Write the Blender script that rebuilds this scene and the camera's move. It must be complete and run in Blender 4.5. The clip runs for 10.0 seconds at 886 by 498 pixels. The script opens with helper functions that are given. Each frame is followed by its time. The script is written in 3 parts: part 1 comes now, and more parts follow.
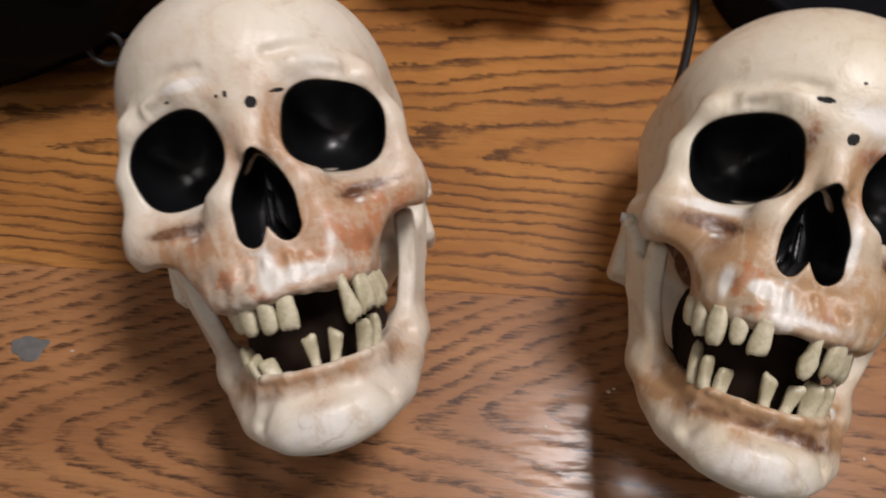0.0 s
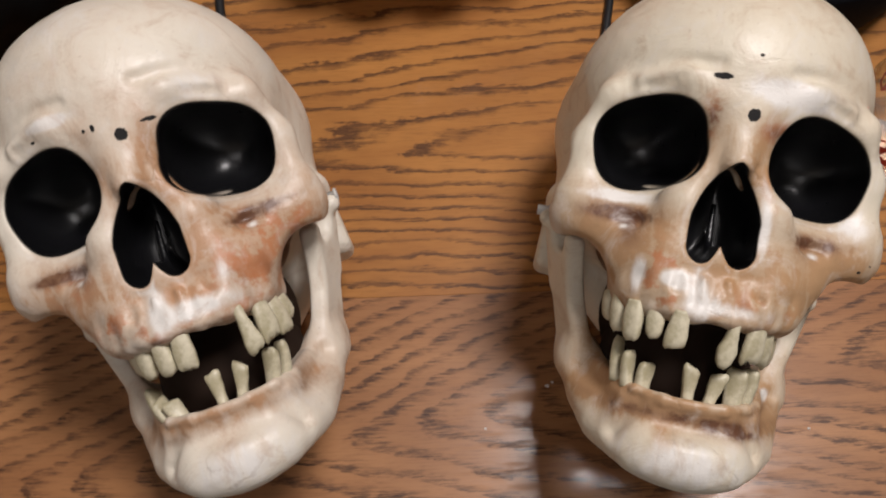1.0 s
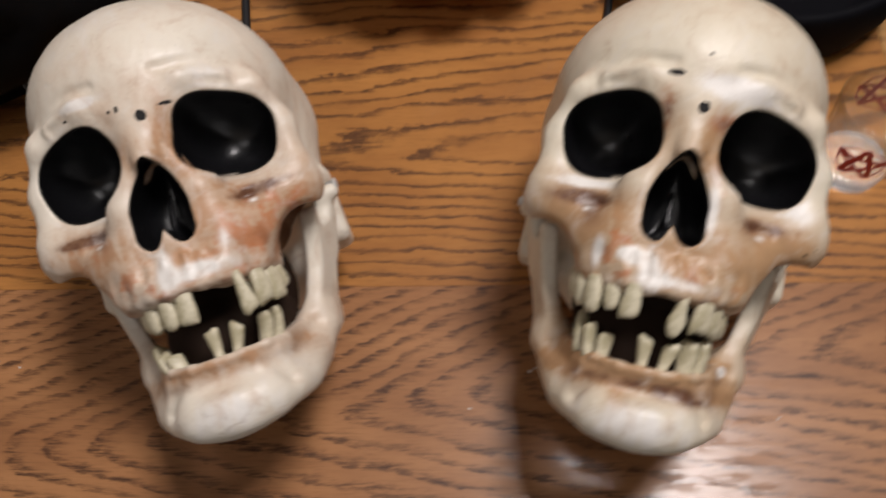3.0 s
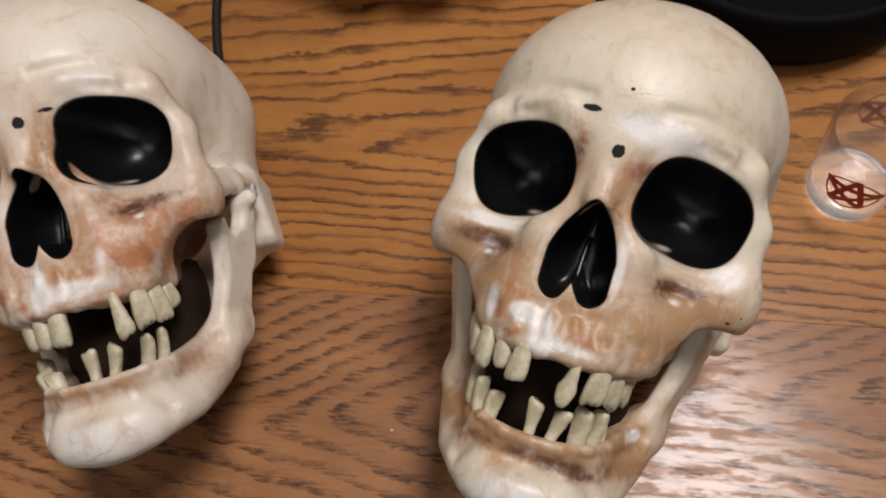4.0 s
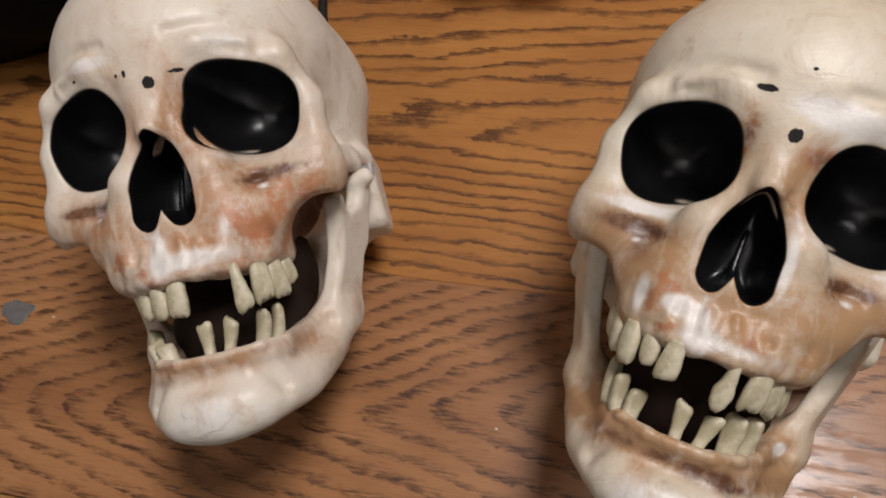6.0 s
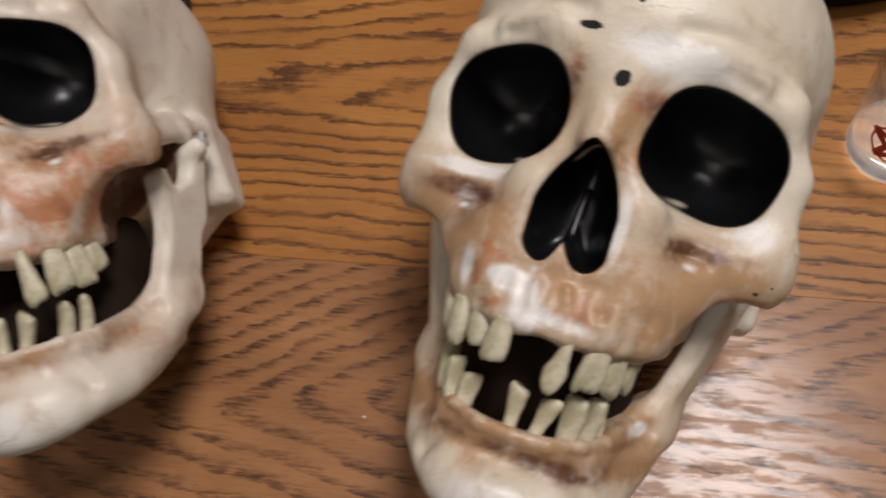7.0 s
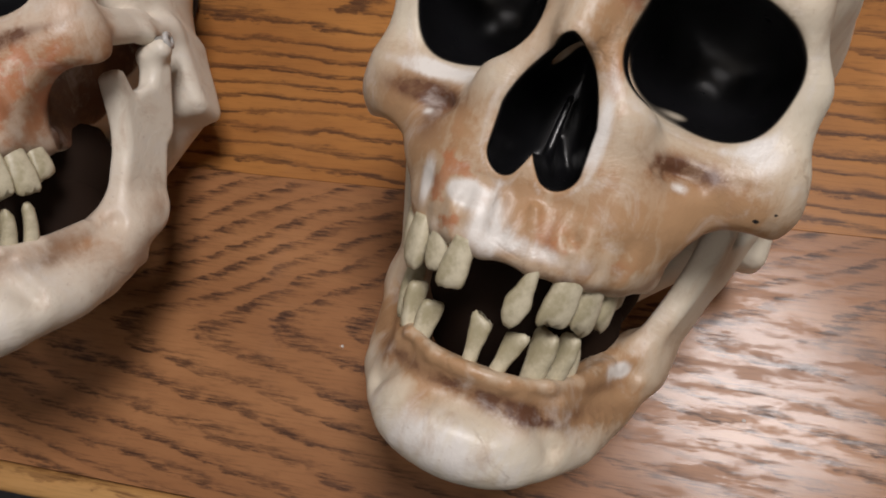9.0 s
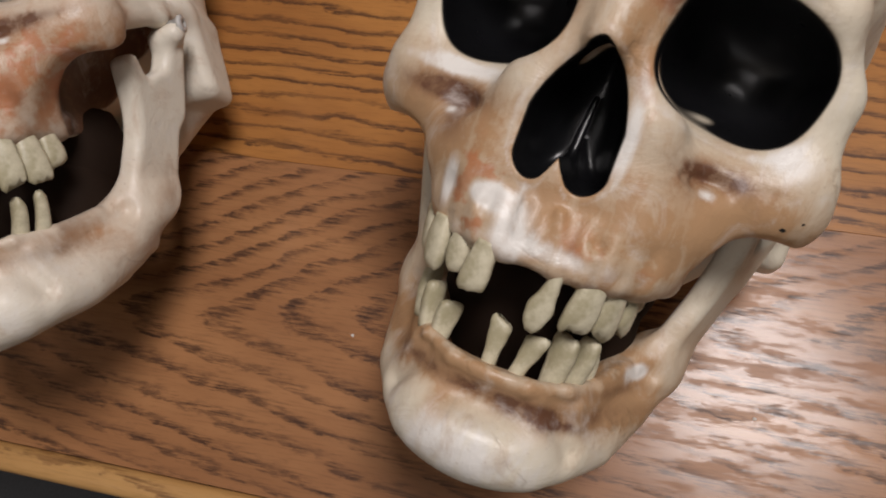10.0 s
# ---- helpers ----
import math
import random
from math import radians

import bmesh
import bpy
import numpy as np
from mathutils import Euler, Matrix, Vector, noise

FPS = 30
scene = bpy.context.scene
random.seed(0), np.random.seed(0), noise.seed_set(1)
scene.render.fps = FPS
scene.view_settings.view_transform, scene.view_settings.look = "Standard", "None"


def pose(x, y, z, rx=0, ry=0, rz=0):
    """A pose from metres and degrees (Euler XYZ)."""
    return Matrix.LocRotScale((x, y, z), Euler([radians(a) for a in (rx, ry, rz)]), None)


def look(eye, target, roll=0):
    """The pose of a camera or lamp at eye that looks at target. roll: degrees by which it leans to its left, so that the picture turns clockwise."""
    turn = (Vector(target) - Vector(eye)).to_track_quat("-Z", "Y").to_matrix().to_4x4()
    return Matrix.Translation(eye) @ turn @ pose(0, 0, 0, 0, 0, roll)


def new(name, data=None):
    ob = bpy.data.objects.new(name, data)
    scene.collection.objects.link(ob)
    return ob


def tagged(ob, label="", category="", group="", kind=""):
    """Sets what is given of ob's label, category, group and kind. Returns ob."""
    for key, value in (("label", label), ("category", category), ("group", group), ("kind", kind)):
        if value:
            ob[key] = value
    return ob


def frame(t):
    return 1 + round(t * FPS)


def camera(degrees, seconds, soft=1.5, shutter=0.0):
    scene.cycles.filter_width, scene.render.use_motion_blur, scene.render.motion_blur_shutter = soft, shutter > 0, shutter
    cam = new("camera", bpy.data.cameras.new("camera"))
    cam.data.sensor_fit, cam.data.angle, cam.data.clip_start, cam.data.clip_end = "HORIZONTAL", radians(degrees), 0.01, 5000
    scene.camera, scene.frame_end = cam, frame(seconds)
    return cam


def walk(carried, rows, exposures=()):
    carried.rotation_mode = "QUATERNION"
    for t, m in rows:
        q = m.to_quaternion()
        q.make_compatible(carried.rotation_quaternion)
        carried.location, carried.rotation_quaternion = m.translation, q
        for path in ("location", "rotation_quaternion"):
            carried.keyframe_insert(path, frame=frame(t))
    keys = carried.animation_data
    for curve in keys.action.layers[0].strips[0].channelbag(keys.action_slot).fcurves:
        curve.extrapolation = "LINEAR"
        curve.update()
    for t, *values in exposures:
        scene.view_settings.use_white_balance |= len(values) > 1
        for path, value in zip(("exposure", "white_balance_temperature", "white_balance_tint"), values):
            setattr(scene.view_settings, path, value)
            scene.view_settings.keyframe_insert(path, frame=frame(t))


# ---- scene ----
cam = camera(58.3, 10.0, soft=1.9, shutter=0.5)
PATH = [
    (0, (-0.01, 0.023, 0.407), (0.047, 0.927, -1.376), 0.9),
    (0.5, (0.013, 0.043, 0.394), (0.064, 0.853, -1.434), -2.6),
    (1, (0.023, 0.04, 0.401), (0.12, 0.881, -1.411), -2.0),
    (1.5, (0.025, 0.045, 0.394), (0.099, 0.933, -1.396), -5.8),
    (2, (0.021, 0.033, 0.393), (0.081, 0.935, -1.392), -5.8),
    (2.5, (0.005, 0.012, 0.397), (0.058, 0.933, -1.378), -5.9),
    (3, (0.043, -0.001, 0.417), (0.058, 0.944, -1.346), -5.6),
    (3.2, (0.077, 0.003, 0.427), (0.017, 0.96, -1.328), -7.0),
    (4.3, (0.12, 0.057, 0.397), (-0.077, 0.789, -1.453), -16.3),
    (4.5, (0.117, 0.059, 0.396), (-0.086, 0.77, -1.462), -16.8),
    (5, (0.112, 0.048, 0.392), (-0.098, 0.78, -1.457), -14.7),
    (5.2, (0.099, 0.044, 0.384), (-0.138, 0.839, -1.436), -14.3),
    (6.3, (0.081, 0.043, 0.388), (-0.213, 0.867, -1.41), -17.7),
    (6.5, (0.085, 0.046, 0.385), (-0.159, 0.813, -1.446), -17.5),
    (7, (0.13, 0.058, 0.351), (-0.103, 0.822, -1.483), -17.6),
    (7.5, (0.149, 0.067, 0.336), (-0.124, 0.792, -1.508), -20.4),
    (8, (0.155, 0.06, 0.316), (-0.155, 0.739, -1.54), -23.7),
    (8.5, (0.151, 0.061, 0.315), (-0.184, 0.705, -1.549), -26.1),
    (9, (0.15, 0.063, 0.32), (-0.193, 0.675, -1.553), -27.3),
    (9.5, (0.15, 0.068, 0.318), (-0.197, 0.649, -1.564), -28.3),
    (10, (0.143, 0.071, 0.321), (-0.191, 0.615, -1.575), -28.4),
]
walk(cam, [(t, look(eye, target, roll)) for t, eye, target, roll in PATH], [(0.0, -0.05), (3.0, -0.06), (4.5, -0.21), (6.5, -0.20), (7.5, -0.30), (10.0, -0.31)])

# ---- light ----
world = bpy.data.worlds.new("room_dim")
scene.world = world
world.use_nodes = True
world.node_tree.nodes["Background"].inputs[0].default_value = (0.9, 0.95, 1.0, 1)
world.node_tree.nodes["Background"].inputs[1].default_value = 0.30


def area_lamp(name, at, target, size, size_y, watts, colour):
    data = bpy.data.lights.new(name, "AREA")
    data.shape, data.size, data.size_y, data.energy, data.color = "RECTANGLE", size, size_y, watts, colour
    ob = new(name, data)
    ob.matrix_world = look(at, target)
    return ob


area_lamp("ceiling_and_fill_lamp", (0.54, 0.37, 1.75), (0.1, 0.2, 0), 0.48, 0.42, 29.0, (1.0, 0.935, 0.925))
# unseen second lamp, added as fill for the dark table between the skulls
area_lamp("ceiling_and_fill_lamp", (-0.42, -0.62, 1.8), (0.1, 0.2, 0), 0.6, 0.6, 3.5, (1.0, 0.935, 0.925))


# ---- materials ----
def nodes_of(name):
    m = bpy.data.materials.new(name)
    m.use_nodes = True
    nt = m.node_tree
    return m, nt, nt.nodes["Principled BSDF"]


def nd(nt, kind, **sets):
    n = nt.nodes.new(kind)
    for key, value in sets.items():
        if key in n.inputs:
            n.inputs[key].default_value = value
    return n


def sock(nt, value, target):
    if isinstance(value, (int, float)):
        target.default_value = value
    elif isinstance(value, tuple):
        target.default_value = value
    else:
        nt.links.new(value, target)


def mth(nt, op, a, b=0.0, c=0.0, clamp=False):
    n = nt.nodes.new("ShaderNodeMath")
    n.operation, n.use_clamp = op, clamp
    for i, v in enumerate((a, b, c)):
        sock(nt, v, n.inputs[i])
    return n.outputs[0]


def mixc(nt, fac, a, b, blend="MIX"):
    n = nt.nodes.new("ShaderNodeMix")
    n.data_type, n.blend_type = "RGBA", blend
    sock(nt, fac, n.inputs[0])
    sock(nt, a if not isinstance(a, tuple) else (*a[:3], 1), n.inputs[6])
    sock(nt, b if not isinstance(b, tuple) else (*b[:3], 1), n.inputs[7])
    return n.outputs[2]


def ramp(nt, value, lo, hi):
    n = nt.nodes.new("ShaderNodeMapRange")
    n.interpolation_type = "SMOOTHSTEP"
    sock(nt, value, n.inputs[0])
    n.inputs[1].default_value, n.inputs[2].default_value = lo, hi
    return n.outputs[0]


def coords(nt, scale=(1, 1, 1), which="Object"):
    tc = nt.nodes.new("ShaderNodeTexCoord")
    mp = nt.nodes.new("ShaderNodeMapping")
    mp.inputs["Scale"].default_value = scale
    nt.links.new(tc.outputs[which], mp.inputs[0])
    return mp.outputs[0]


def noise_of(nt, vec, scale, detail=4.0, rough=0.55, distort=0.0):
    n = nd(nt, "ShaderNodeTexNoise", Scale=scale, Detail=detail, Roughness=rough, Distortion=distort)
    nt.links.new(vec, n.inputs["Vector"])
    return n.outputs[0]


def bump(nt, bsdf, height, strength, distance):
    n = nd(nt, "ShaderNodeBump", Strength=strength, Distance=distance)
    nt.links.new(height, n.inputs["Height"])
    nt.links.new(n.outputs[0], bsdf.inputs["Normal"])


def attr(nt, name):
    n = nt.nodes.new("ShaderNodeAttribute")
    n.attribute_name = name
    return n.outputs["Fac"]


def plain(name, colour, rough, metal=0.0, spread=0.15, scale=60.0, bumpy=0.0):
    m, nt, b = nodes_of(name)
    v = coords(nt)
    n = noise_of(nt, v, scale)
    dark = tuple(c * (1 - spread) for c in colour)
    lite = tuple(min(1, c * (1 + spread)) for c in colour)
    nt.links.new(mixc(nt, n, dark, lite), b.inputs["Base Color"])
    b.inputs["Metallic"].default_value = metal
    nt.links.new(mth(nt, "MULTIPLY_ADD", n, 0.2, rough - 0.1), b.inputs["Roughness"])
    if bumpy:
        bump(nt, b, noise_of(nt, v, scale * 4), 0.4, bumpy)
    return m


def oak(name, light, mid, dark, rough=0.3, rings=80.0, heart=0.0, bow=0.02, taper=0.1, lean=0.0, phase=0.0, below=0.0, line=0.5, breaks=0.34, depth=0.72, flecks=(42, 620)):
    """Flat-sawn varnished oak: growth rings cut as nested arches along the heart line, which runs along x and rises by the lean."""
    m, nt, b = nodes_of(name)
    tc = nt.nodes.new("ShaderNodeTexCoord")
    base = tc.outputs["Object"]

    def stretched(sx, sy):
        mp = nt.nodes.new("ShaderNodeMapping")
        mp.inputs["Scale"].default_value = (sx, sy, sy)
        nt.links.new(base, mp.inputs[0])
        return mp.outputs[0]

    broad = noise_of(nt, stretched(5.0, 16.0), 1.0, 2.0, 0.4)
    wob = noise_of(nt, stretched(26, 75), 1.0, 4.0, 0.6)
    ragged = noise_of(nt, stretched(190, 420), 1.0, 3.0, 0.6)
    sep = nt.nodes.new("ShaderNodeSeparateXYZ")
    nt.links.new(base, sep.inputs[0])
    off = mth(nt, "SUBTRACT", mth(nt, "MULTIPLY_ADD", sep.outputs[0], -lean, sep.outputs[1]), heart)
    arch = mth(nt, "SQRT", mth(nt, "MULTIPLY_ADD", off, off, bow * bow))
    arch = mth(nt, "MULTIPLY_ADD", sep.outputs[0], -taper, arch)
    drift = mth(nt, "ADD", mth(nt, "MULTIPLY", mth(nt, "SUBTRACT", broad, 0.5), 3.4), mth(nt, "MULTIPLY", mth(nt, "SUBTRACT", wob, 0.5), 1.3))
    drift = mth(nt, "ADD", drift, mth(nt, "MULTIPLY", mth(nt, "SUBTRACT", ragged, 0.5), 0.34))
    drift = mth(nt, "ADD", drift, mth(nt, "MULTIPLY", mth(nt, "MAXIMUM", mth(nt, "MULTIPLY", off, -1.0), 0.0), below))
    ring = mth(nt, "ADD", mth(nt, "MULTIPLY_ADD", arch, rings, phase), drift)
    saw = mth(nt, "FRACT", mth(nt, "ADD", ring, 40.0))
    late = mth(nt, "MULTIPLY", ramp(nt, saw, line, 0.84), mth(nt, "SUBTRACT", 1.0, ramp(nt, saw, 0.88, 1.0)))
    pores = ramp(nt, noise_of(nt, stretched(60, 1100), 1.0, 3.0, 0.65), 0.50, 0.64)
    fleck = noise_of(nt, stretched(*flecks), 1.0, 4.0, 0.7)
    grain = mth(nt, "ADD", mth(nt, "MULTIPLY", late, ramp(nt, fleck, breaks, breaks + 0.22)), mth(nt, "MULTIPLY", ramp(nt, fleck, 0.55, 0.70), 0.3), clamp=True)
    fade = ramp(nt, noise_of(nt, stretched(11, 70), 1.0, 3.0, 0.6), 0.30, 0.58)
    grain = mth(nt, "MULTIPLY", grain, mth(nt, "MULTIPLY_ADD", fade, 0.65, 0.35))
    tone = noise_of(nt, stretched(7, 26), 1.0, 4.0)
    col = mixc(nt, ramp(nt, tone, 0.3, 0.7), mid, light)
    col = mixc(nt, mth(nt, "MULTIPLY", grain, depth), col, dark)
    col = mixc(nt, mth(nt, "MULTIPLY", pores, mth(nt, "MULTIPLY_ADD", late, 0.5, 0.16)), col, tuple(c * 0.6 for c in dark))
    nt.links.new(col, b.inputs["Base Color"])
    # the varnish is worn through in ragged patches
    worn = noise_of(nt, stretched(30, 150), 1.0, 8.0, 0.74)
    patches = ramp(nt, worn, 0.47, 0.57)
    nt.links.new(mth(nt, "MULTIPLY_ADD", grain, 0.08, rough + 0.16), b.inputs["Roughness"])
    b.inputs["Specular IOR Level"].default_value = 0.20
    nt.links.new(mth(nt, "MULTIPLY_ADD", patches, -0.36, 0.44), b.inputs["Coat Weight"])
    nt.links.new(mth(nt, "MULTIPLY_ADD", patches, 0.10, rough - 0.05), b.inputs["Coat Roughness"])
    h = mth(nt, "SUBTRACT", mth(nt, "MULTIPLY", fleck, 0.3), mth(nt, "ADD", mth(nt, "MULTIPLY", grain, 0.5), mth(nt, "MULTIPLY", pores, 0.4)))
    bump(nt, b, h, 0.05, 0.0006)
    return m


OAK = oak("oak_veneer", (0.44, 0.196, 0.054), (0.325, 0.134, 0.038), (0.080, 0.034, 0.016), 0.23, 78.0, 0.232, 0.018, 0.09, 0.03, 0.0, 55.0, 0.50, 0.30, 0.90)
OAK_ARCHED = oak("oak_arched_grain", (0.40, 0.190, 0.080), (0.275, 0.122, 0.051), (0.048, 0.021, 0.013), 0.23, 108.0, 0.066, 0.012, 0.28, 0.13, 0.28, 0.0, 0.34, 0.38, 0.86, (75, 440))
OAK_EDGE = oak("oak_edging", (0.50, 0.28, 0.10), (0.42, 0.22, 0.075), (0.20, 0.09, 0.03), 0.38)
BLACK = plain("black_plastic", (0.0025, 0.0025, 0.004), 0.7)
BAG = plain("black_cloth", (0.0025, 0.0022, 0.0024), 0.8)
for dull in (BLACK, BAG):
    dull.node_tree.nodes["Principled BSDF"].inputs["Specular IOR Level"].default_value = 0.1
CABLE = plain("black_rubber", (0.012, 0.012, 0.013), 0.5)
ORANGE = plain("orange_plastic", (0.55, 0.17, 0.02), 0.42, spread=0.25, scale=30)
FLOOR = plain("grey_carpet", (0.085, 0.088, 0.095), 0.9, spread=0.4, scale=300, bumpy=0.002)
WALL = plain("pale_wall_paint", (0.80, 0.77, 0.73), 0.85)
RED = plain("red_glass_print", (0.42, 0.015, 0.015), 0.4)
GREYPAINT = plain("grey_dried_paint", (0.13, 0.125, 0.12), 0.55, spread=0.5, scale=200)
YELLOW = plain("yellow_plastic", (0.45, 0.40, 0.02), 0.35)
TOOTH, ntt, bt = nodes_of("ivory_tooth_paint")
vt = coords(ntt)
nt1 = noise_of(ntt, vt, 140.0, 5.0, 0.6)
nt2 = noise_of(ntt, vt, 420.0, 4.0, 0.7)
toothc = mixc(ntt, ramp(ntt, nt1, 0.35, 0.65), (0.40, 0.355, 0.225), (0.64, 0.585, 0.43))
ntt.links.new(mixc(ntt, mth(ntt, "MULTIPLY", ramp(ntt, nt2, 0.55, 0.75), 0.2), toothc, (0.22, 0.18, 0.09)), bt.inputs["Base Color"])
bt.inputs["Roughness"].default_value = 0.42
bump(ntt, bt, noise_of(ntt, vt, 500.0), 0.3, 0.0004)

# this near-black brown stands in for the shade inside the mouth
LINING = plain("dark_brown_mouth_shade", (0.020, 0.011, 0.007), 0.75)
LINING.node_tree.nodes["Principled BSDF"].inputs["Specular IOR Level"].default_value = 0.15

def clear_glass(name, tint, least, gain):
    """See-through, with a gloss that grows at grazing angles."""
    m, nt, b = nodes_of(name)
    clear, shine, facing, blend = (nt.nodes.new("ShaderNode" + k) for k in ("BsdfTransparent", "BsdfGlossy", "LayerWeight", "MixShader"))
    clear.inputs[0].default_value = tint
    shine.inputs["Roughness"].default_value = 0.05
    nt.links.new(mth(nt, "MULTIPLY_ADD", mth(nt, "POWER", facing.outputs["Facing"], 3.5), gain, least), blend.inputs[0])
    nt.links.new(clear.outputs[0], blend.inputs[1])
    nt.links.new(shine.outputs[0], blend.inputs[2])
    nt.links.new(blend.outputs[0], nt.nodes["Material Output"].inputs[0])
    nt.nodes.remove(b)
    return m


THIN_GLASS = clear_glass("thin_clear_glass", (0.94, 0.95, 0.95, 1), 0.08, 0.7)
FOOT_GLASS, nt_foot, b_foot = nodes_of("thick_clear_glass")
b_foot.inputs["Base Color"].default_value = (0.93, 0.96, 0.98, 1)
b_foot.inputs["Roughness"].default_value = 0.03
b_foot.inputs["Transmission Weight"].default_value = 0.85
b_foot.inputs["IOR"].default_value = 1.5
PIN = plain("cloudy_plastic", (0.55, 0.54, 0.52), 0.22)
CRUMB = plain("whitish_crumb", (0.6, 0.55, 0.5), 0.7)


def bone(name, base, brown, seed):
    """Painted bone with airbrushed stains; sockets painted gloss black."""
    m, nt, b = nodes_of(name)
    v = coords(nt)
    big = noise_of(nt, v, 26.0 + seed, 4.0, 0.6, 0.4)
    mid = noise_of(nt, v, 110.0, 5.0, 0.65)
    fine = noise_of(nt, v, 520.0, 4.0, 0.6)
    brush = noise_of(nt, coords(nt, (1.0, 0.28, 0.6)), 190.0, 5.0, 0.62, 0.6)
    col = mixc(nt, big, tuple(c * 0.86 for c in base), tuple(min(1, c * 1.08) for c in base))
    streak = ramp(nt, mth(nt, "ADD", mth(nt, "MULTIPLY", mid, 0.6), mth(nt, "MULTIPLY", big, 0.4)), 0.36, 0.62)
    wash = mth(nt, "MULTIPLY", attr(nt, "wash"), mth(nt, "MULTIPLY_ADD", mth(nt, "MULTIPLY", streak, ramp(nt, brush, 0.30, 0.66)), 0.70, 0.52), clamp=True)
    col = mixc(nt, wash, col, brown)
    rust = mth(nt, "MULTIPLY", attr(nt, "rust"), ramp(nt, mid, 0.38, 0.62), clamp=True)
    rust = ramp(nt, mth(nt, "MULTIPLY_ADD", rust, 0.75, mth(nt, "MULTIPLY", mth(nt, "SUBTRACT", brush, 0.5), 1.0)), 0.02, 1.05)
    col = mixc(nt, mth(nt, "MULTIPLY", rust, 0.95), col, (0.49, 0.185, 0.080))
    # umber carries the brown paint spots and the shade colour of the cheek hollows
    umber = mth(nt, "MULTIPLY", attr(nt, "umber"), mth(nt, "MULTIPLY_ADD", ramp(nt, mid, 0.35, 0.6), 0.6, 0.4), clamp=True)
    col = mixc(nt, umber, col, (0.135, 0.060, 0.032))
    pale = ramp(nt, mth(nt, "MULTIPLY_ADD", mth(nt, "SUBTRACT", brush, 0.5), 1.4, attr(nt, "pale")), 0.20, 1.0)
    col = mixc(nt, pale, col, (0.80, 0.765, 0.715))
    mottle = noise_of(nt, v, 55.0, 6.0, 0.7, 0.8)
    col = mixc(nt, mth(nt, "MULTIPLY", ramp(nt, mottle, 0.50, 0.70), 0.36), col, tuple(c * 0.85 for c in brown))
    col = mixc(nt, mth(nt, "MULTIPLY", ramp(nt, mottle, 0.48, 0.30), 0.35), col, (0.74, 0.70, 0.66))
    vor = nd(nt, "ShaderNodeTexVoronoi", Scale=20.0)
    vor.feature = "DISTANCE_TO_EDGE"
    warp = nt.nodes.new("ShaderNodeVectorMath")
    warp.operation = "MULTIPLY_ADD"
    warp.inputs[1].default_value = (0.02, 0.02, 0.02)
    wn = nd(nt, "ShaderNodeTexNoise", Scale=70.0, Detail=4.0)
    nt.links.new(v, wn.inputs["Vector"])
    nt.links.new(wn.outputs["Color"], warp.inputs[0])
    nt.links.new(v, warp.inputs[2])
    nt.links.new(warp.outputs[0], vor.inputs["Vector"])
    crack = mth(nt, "MULTIPLY", mth(nt, "SUBTRACT", 1.0, ramp(nt, vor.outputs["Distance"], 0.0, 0.02)), ramp(nt, big, 0.52, 0.66))
    col = mixc(nt, mth(nt, "MULTIPLY", crack, 0.28), col, tuple(c * 0.5 for c in brown))
    dust = mth(nt, "MULTIPLY", ramp(nt, fine, 0.62, 0.75), 0.25)
    col = mixc(nt, dust, col, tuple(c * 0.6 for c in brown))
    # the round brow spot is a drilled hole, its dark put into the colour
    chips_and_hole = ramp(nt, mth(nt, "ADD", attr(nt, "chip"), mth(nt, "MULTIPLY", mth(nt, "SUBTRACT", fine, 0.5), 0.6)), 0.45, 0.58)
    col = mixc(nt, chips_and_hole, col, (0.006, 0.005, 0.005))
    ink = ramp(nt, attr(nt, "ink"), -0.25, 0.25)
    col = mixc(nt, ink, col, (0.006, 0.006, 0.007))
    nt.links.new(col, b.inputs["Base Color"])
    rough = mth(nt, "MULTIPLY_ADD", mid, 0.22, 0.31)
    nt.links.new(mth(nt, "ADD", mth(nt, "MULTIPLY_ADD", chips_and_hole, 0.4, mth(nt, "MULTIPLY", ink, -0.11)), rough), b.inputs["Roughness"])
    h = mth(nt, "ADD", mth(nt, "MULTIPLY_ADD", mottle, 1.1, mth(nt, "MULTIPLY", mid, 0.7)), mth(nt, "SUBTRACT", mth(nt, "MULTIPLY", fine, 0.25), mth(nt, "MULTIPLY", crack, 0.4)))
    h = mth(nt, "MULTIPLY", h, mth(nt, "SUBTRACT", 1.0, ink))
    bump(nt, b, h, 0.22, 0.002)
    return m


BONE_PALE = bone("bone_paint_pale", (0.80, 0.735, 0.62), (0.48, 0.280, 0.158), 0)
BONE_TAN = bone("bone_paint_tan", (0.76, 0.690, 0.552), (0.455, 0.275, 0.145), 7)


# ---- mesh helpers ----
def mesh_from(name, verts, faces, materials, smooth=True):
    me = bpy.data.meshes.new(name)
    me.from_pydata(verts, [], faces)
    me.update()
    for m in materials:
        me.materials.append(m)
    if smooth:
        me.polygons.foreach_set("use_smooth", [True] * len(me.polygons))
    return me


def part(name, bm, material, parent, label="", smooth=True):
    """Links a bmesh as one mesh object under a thing."""
    me = bpy.data.meshes.new(name)
    bm.normal_update()
    bm.to_mesh(me)
    bm.free()
    me.materials.append(material)
    if smooth:
        me.polygons.foreach_set("use_smooth", [True] * len(me.polygons))
    ob = new(name, me)
    ob.parent = parent
    if label:
        ob["label"] = label
    return ob


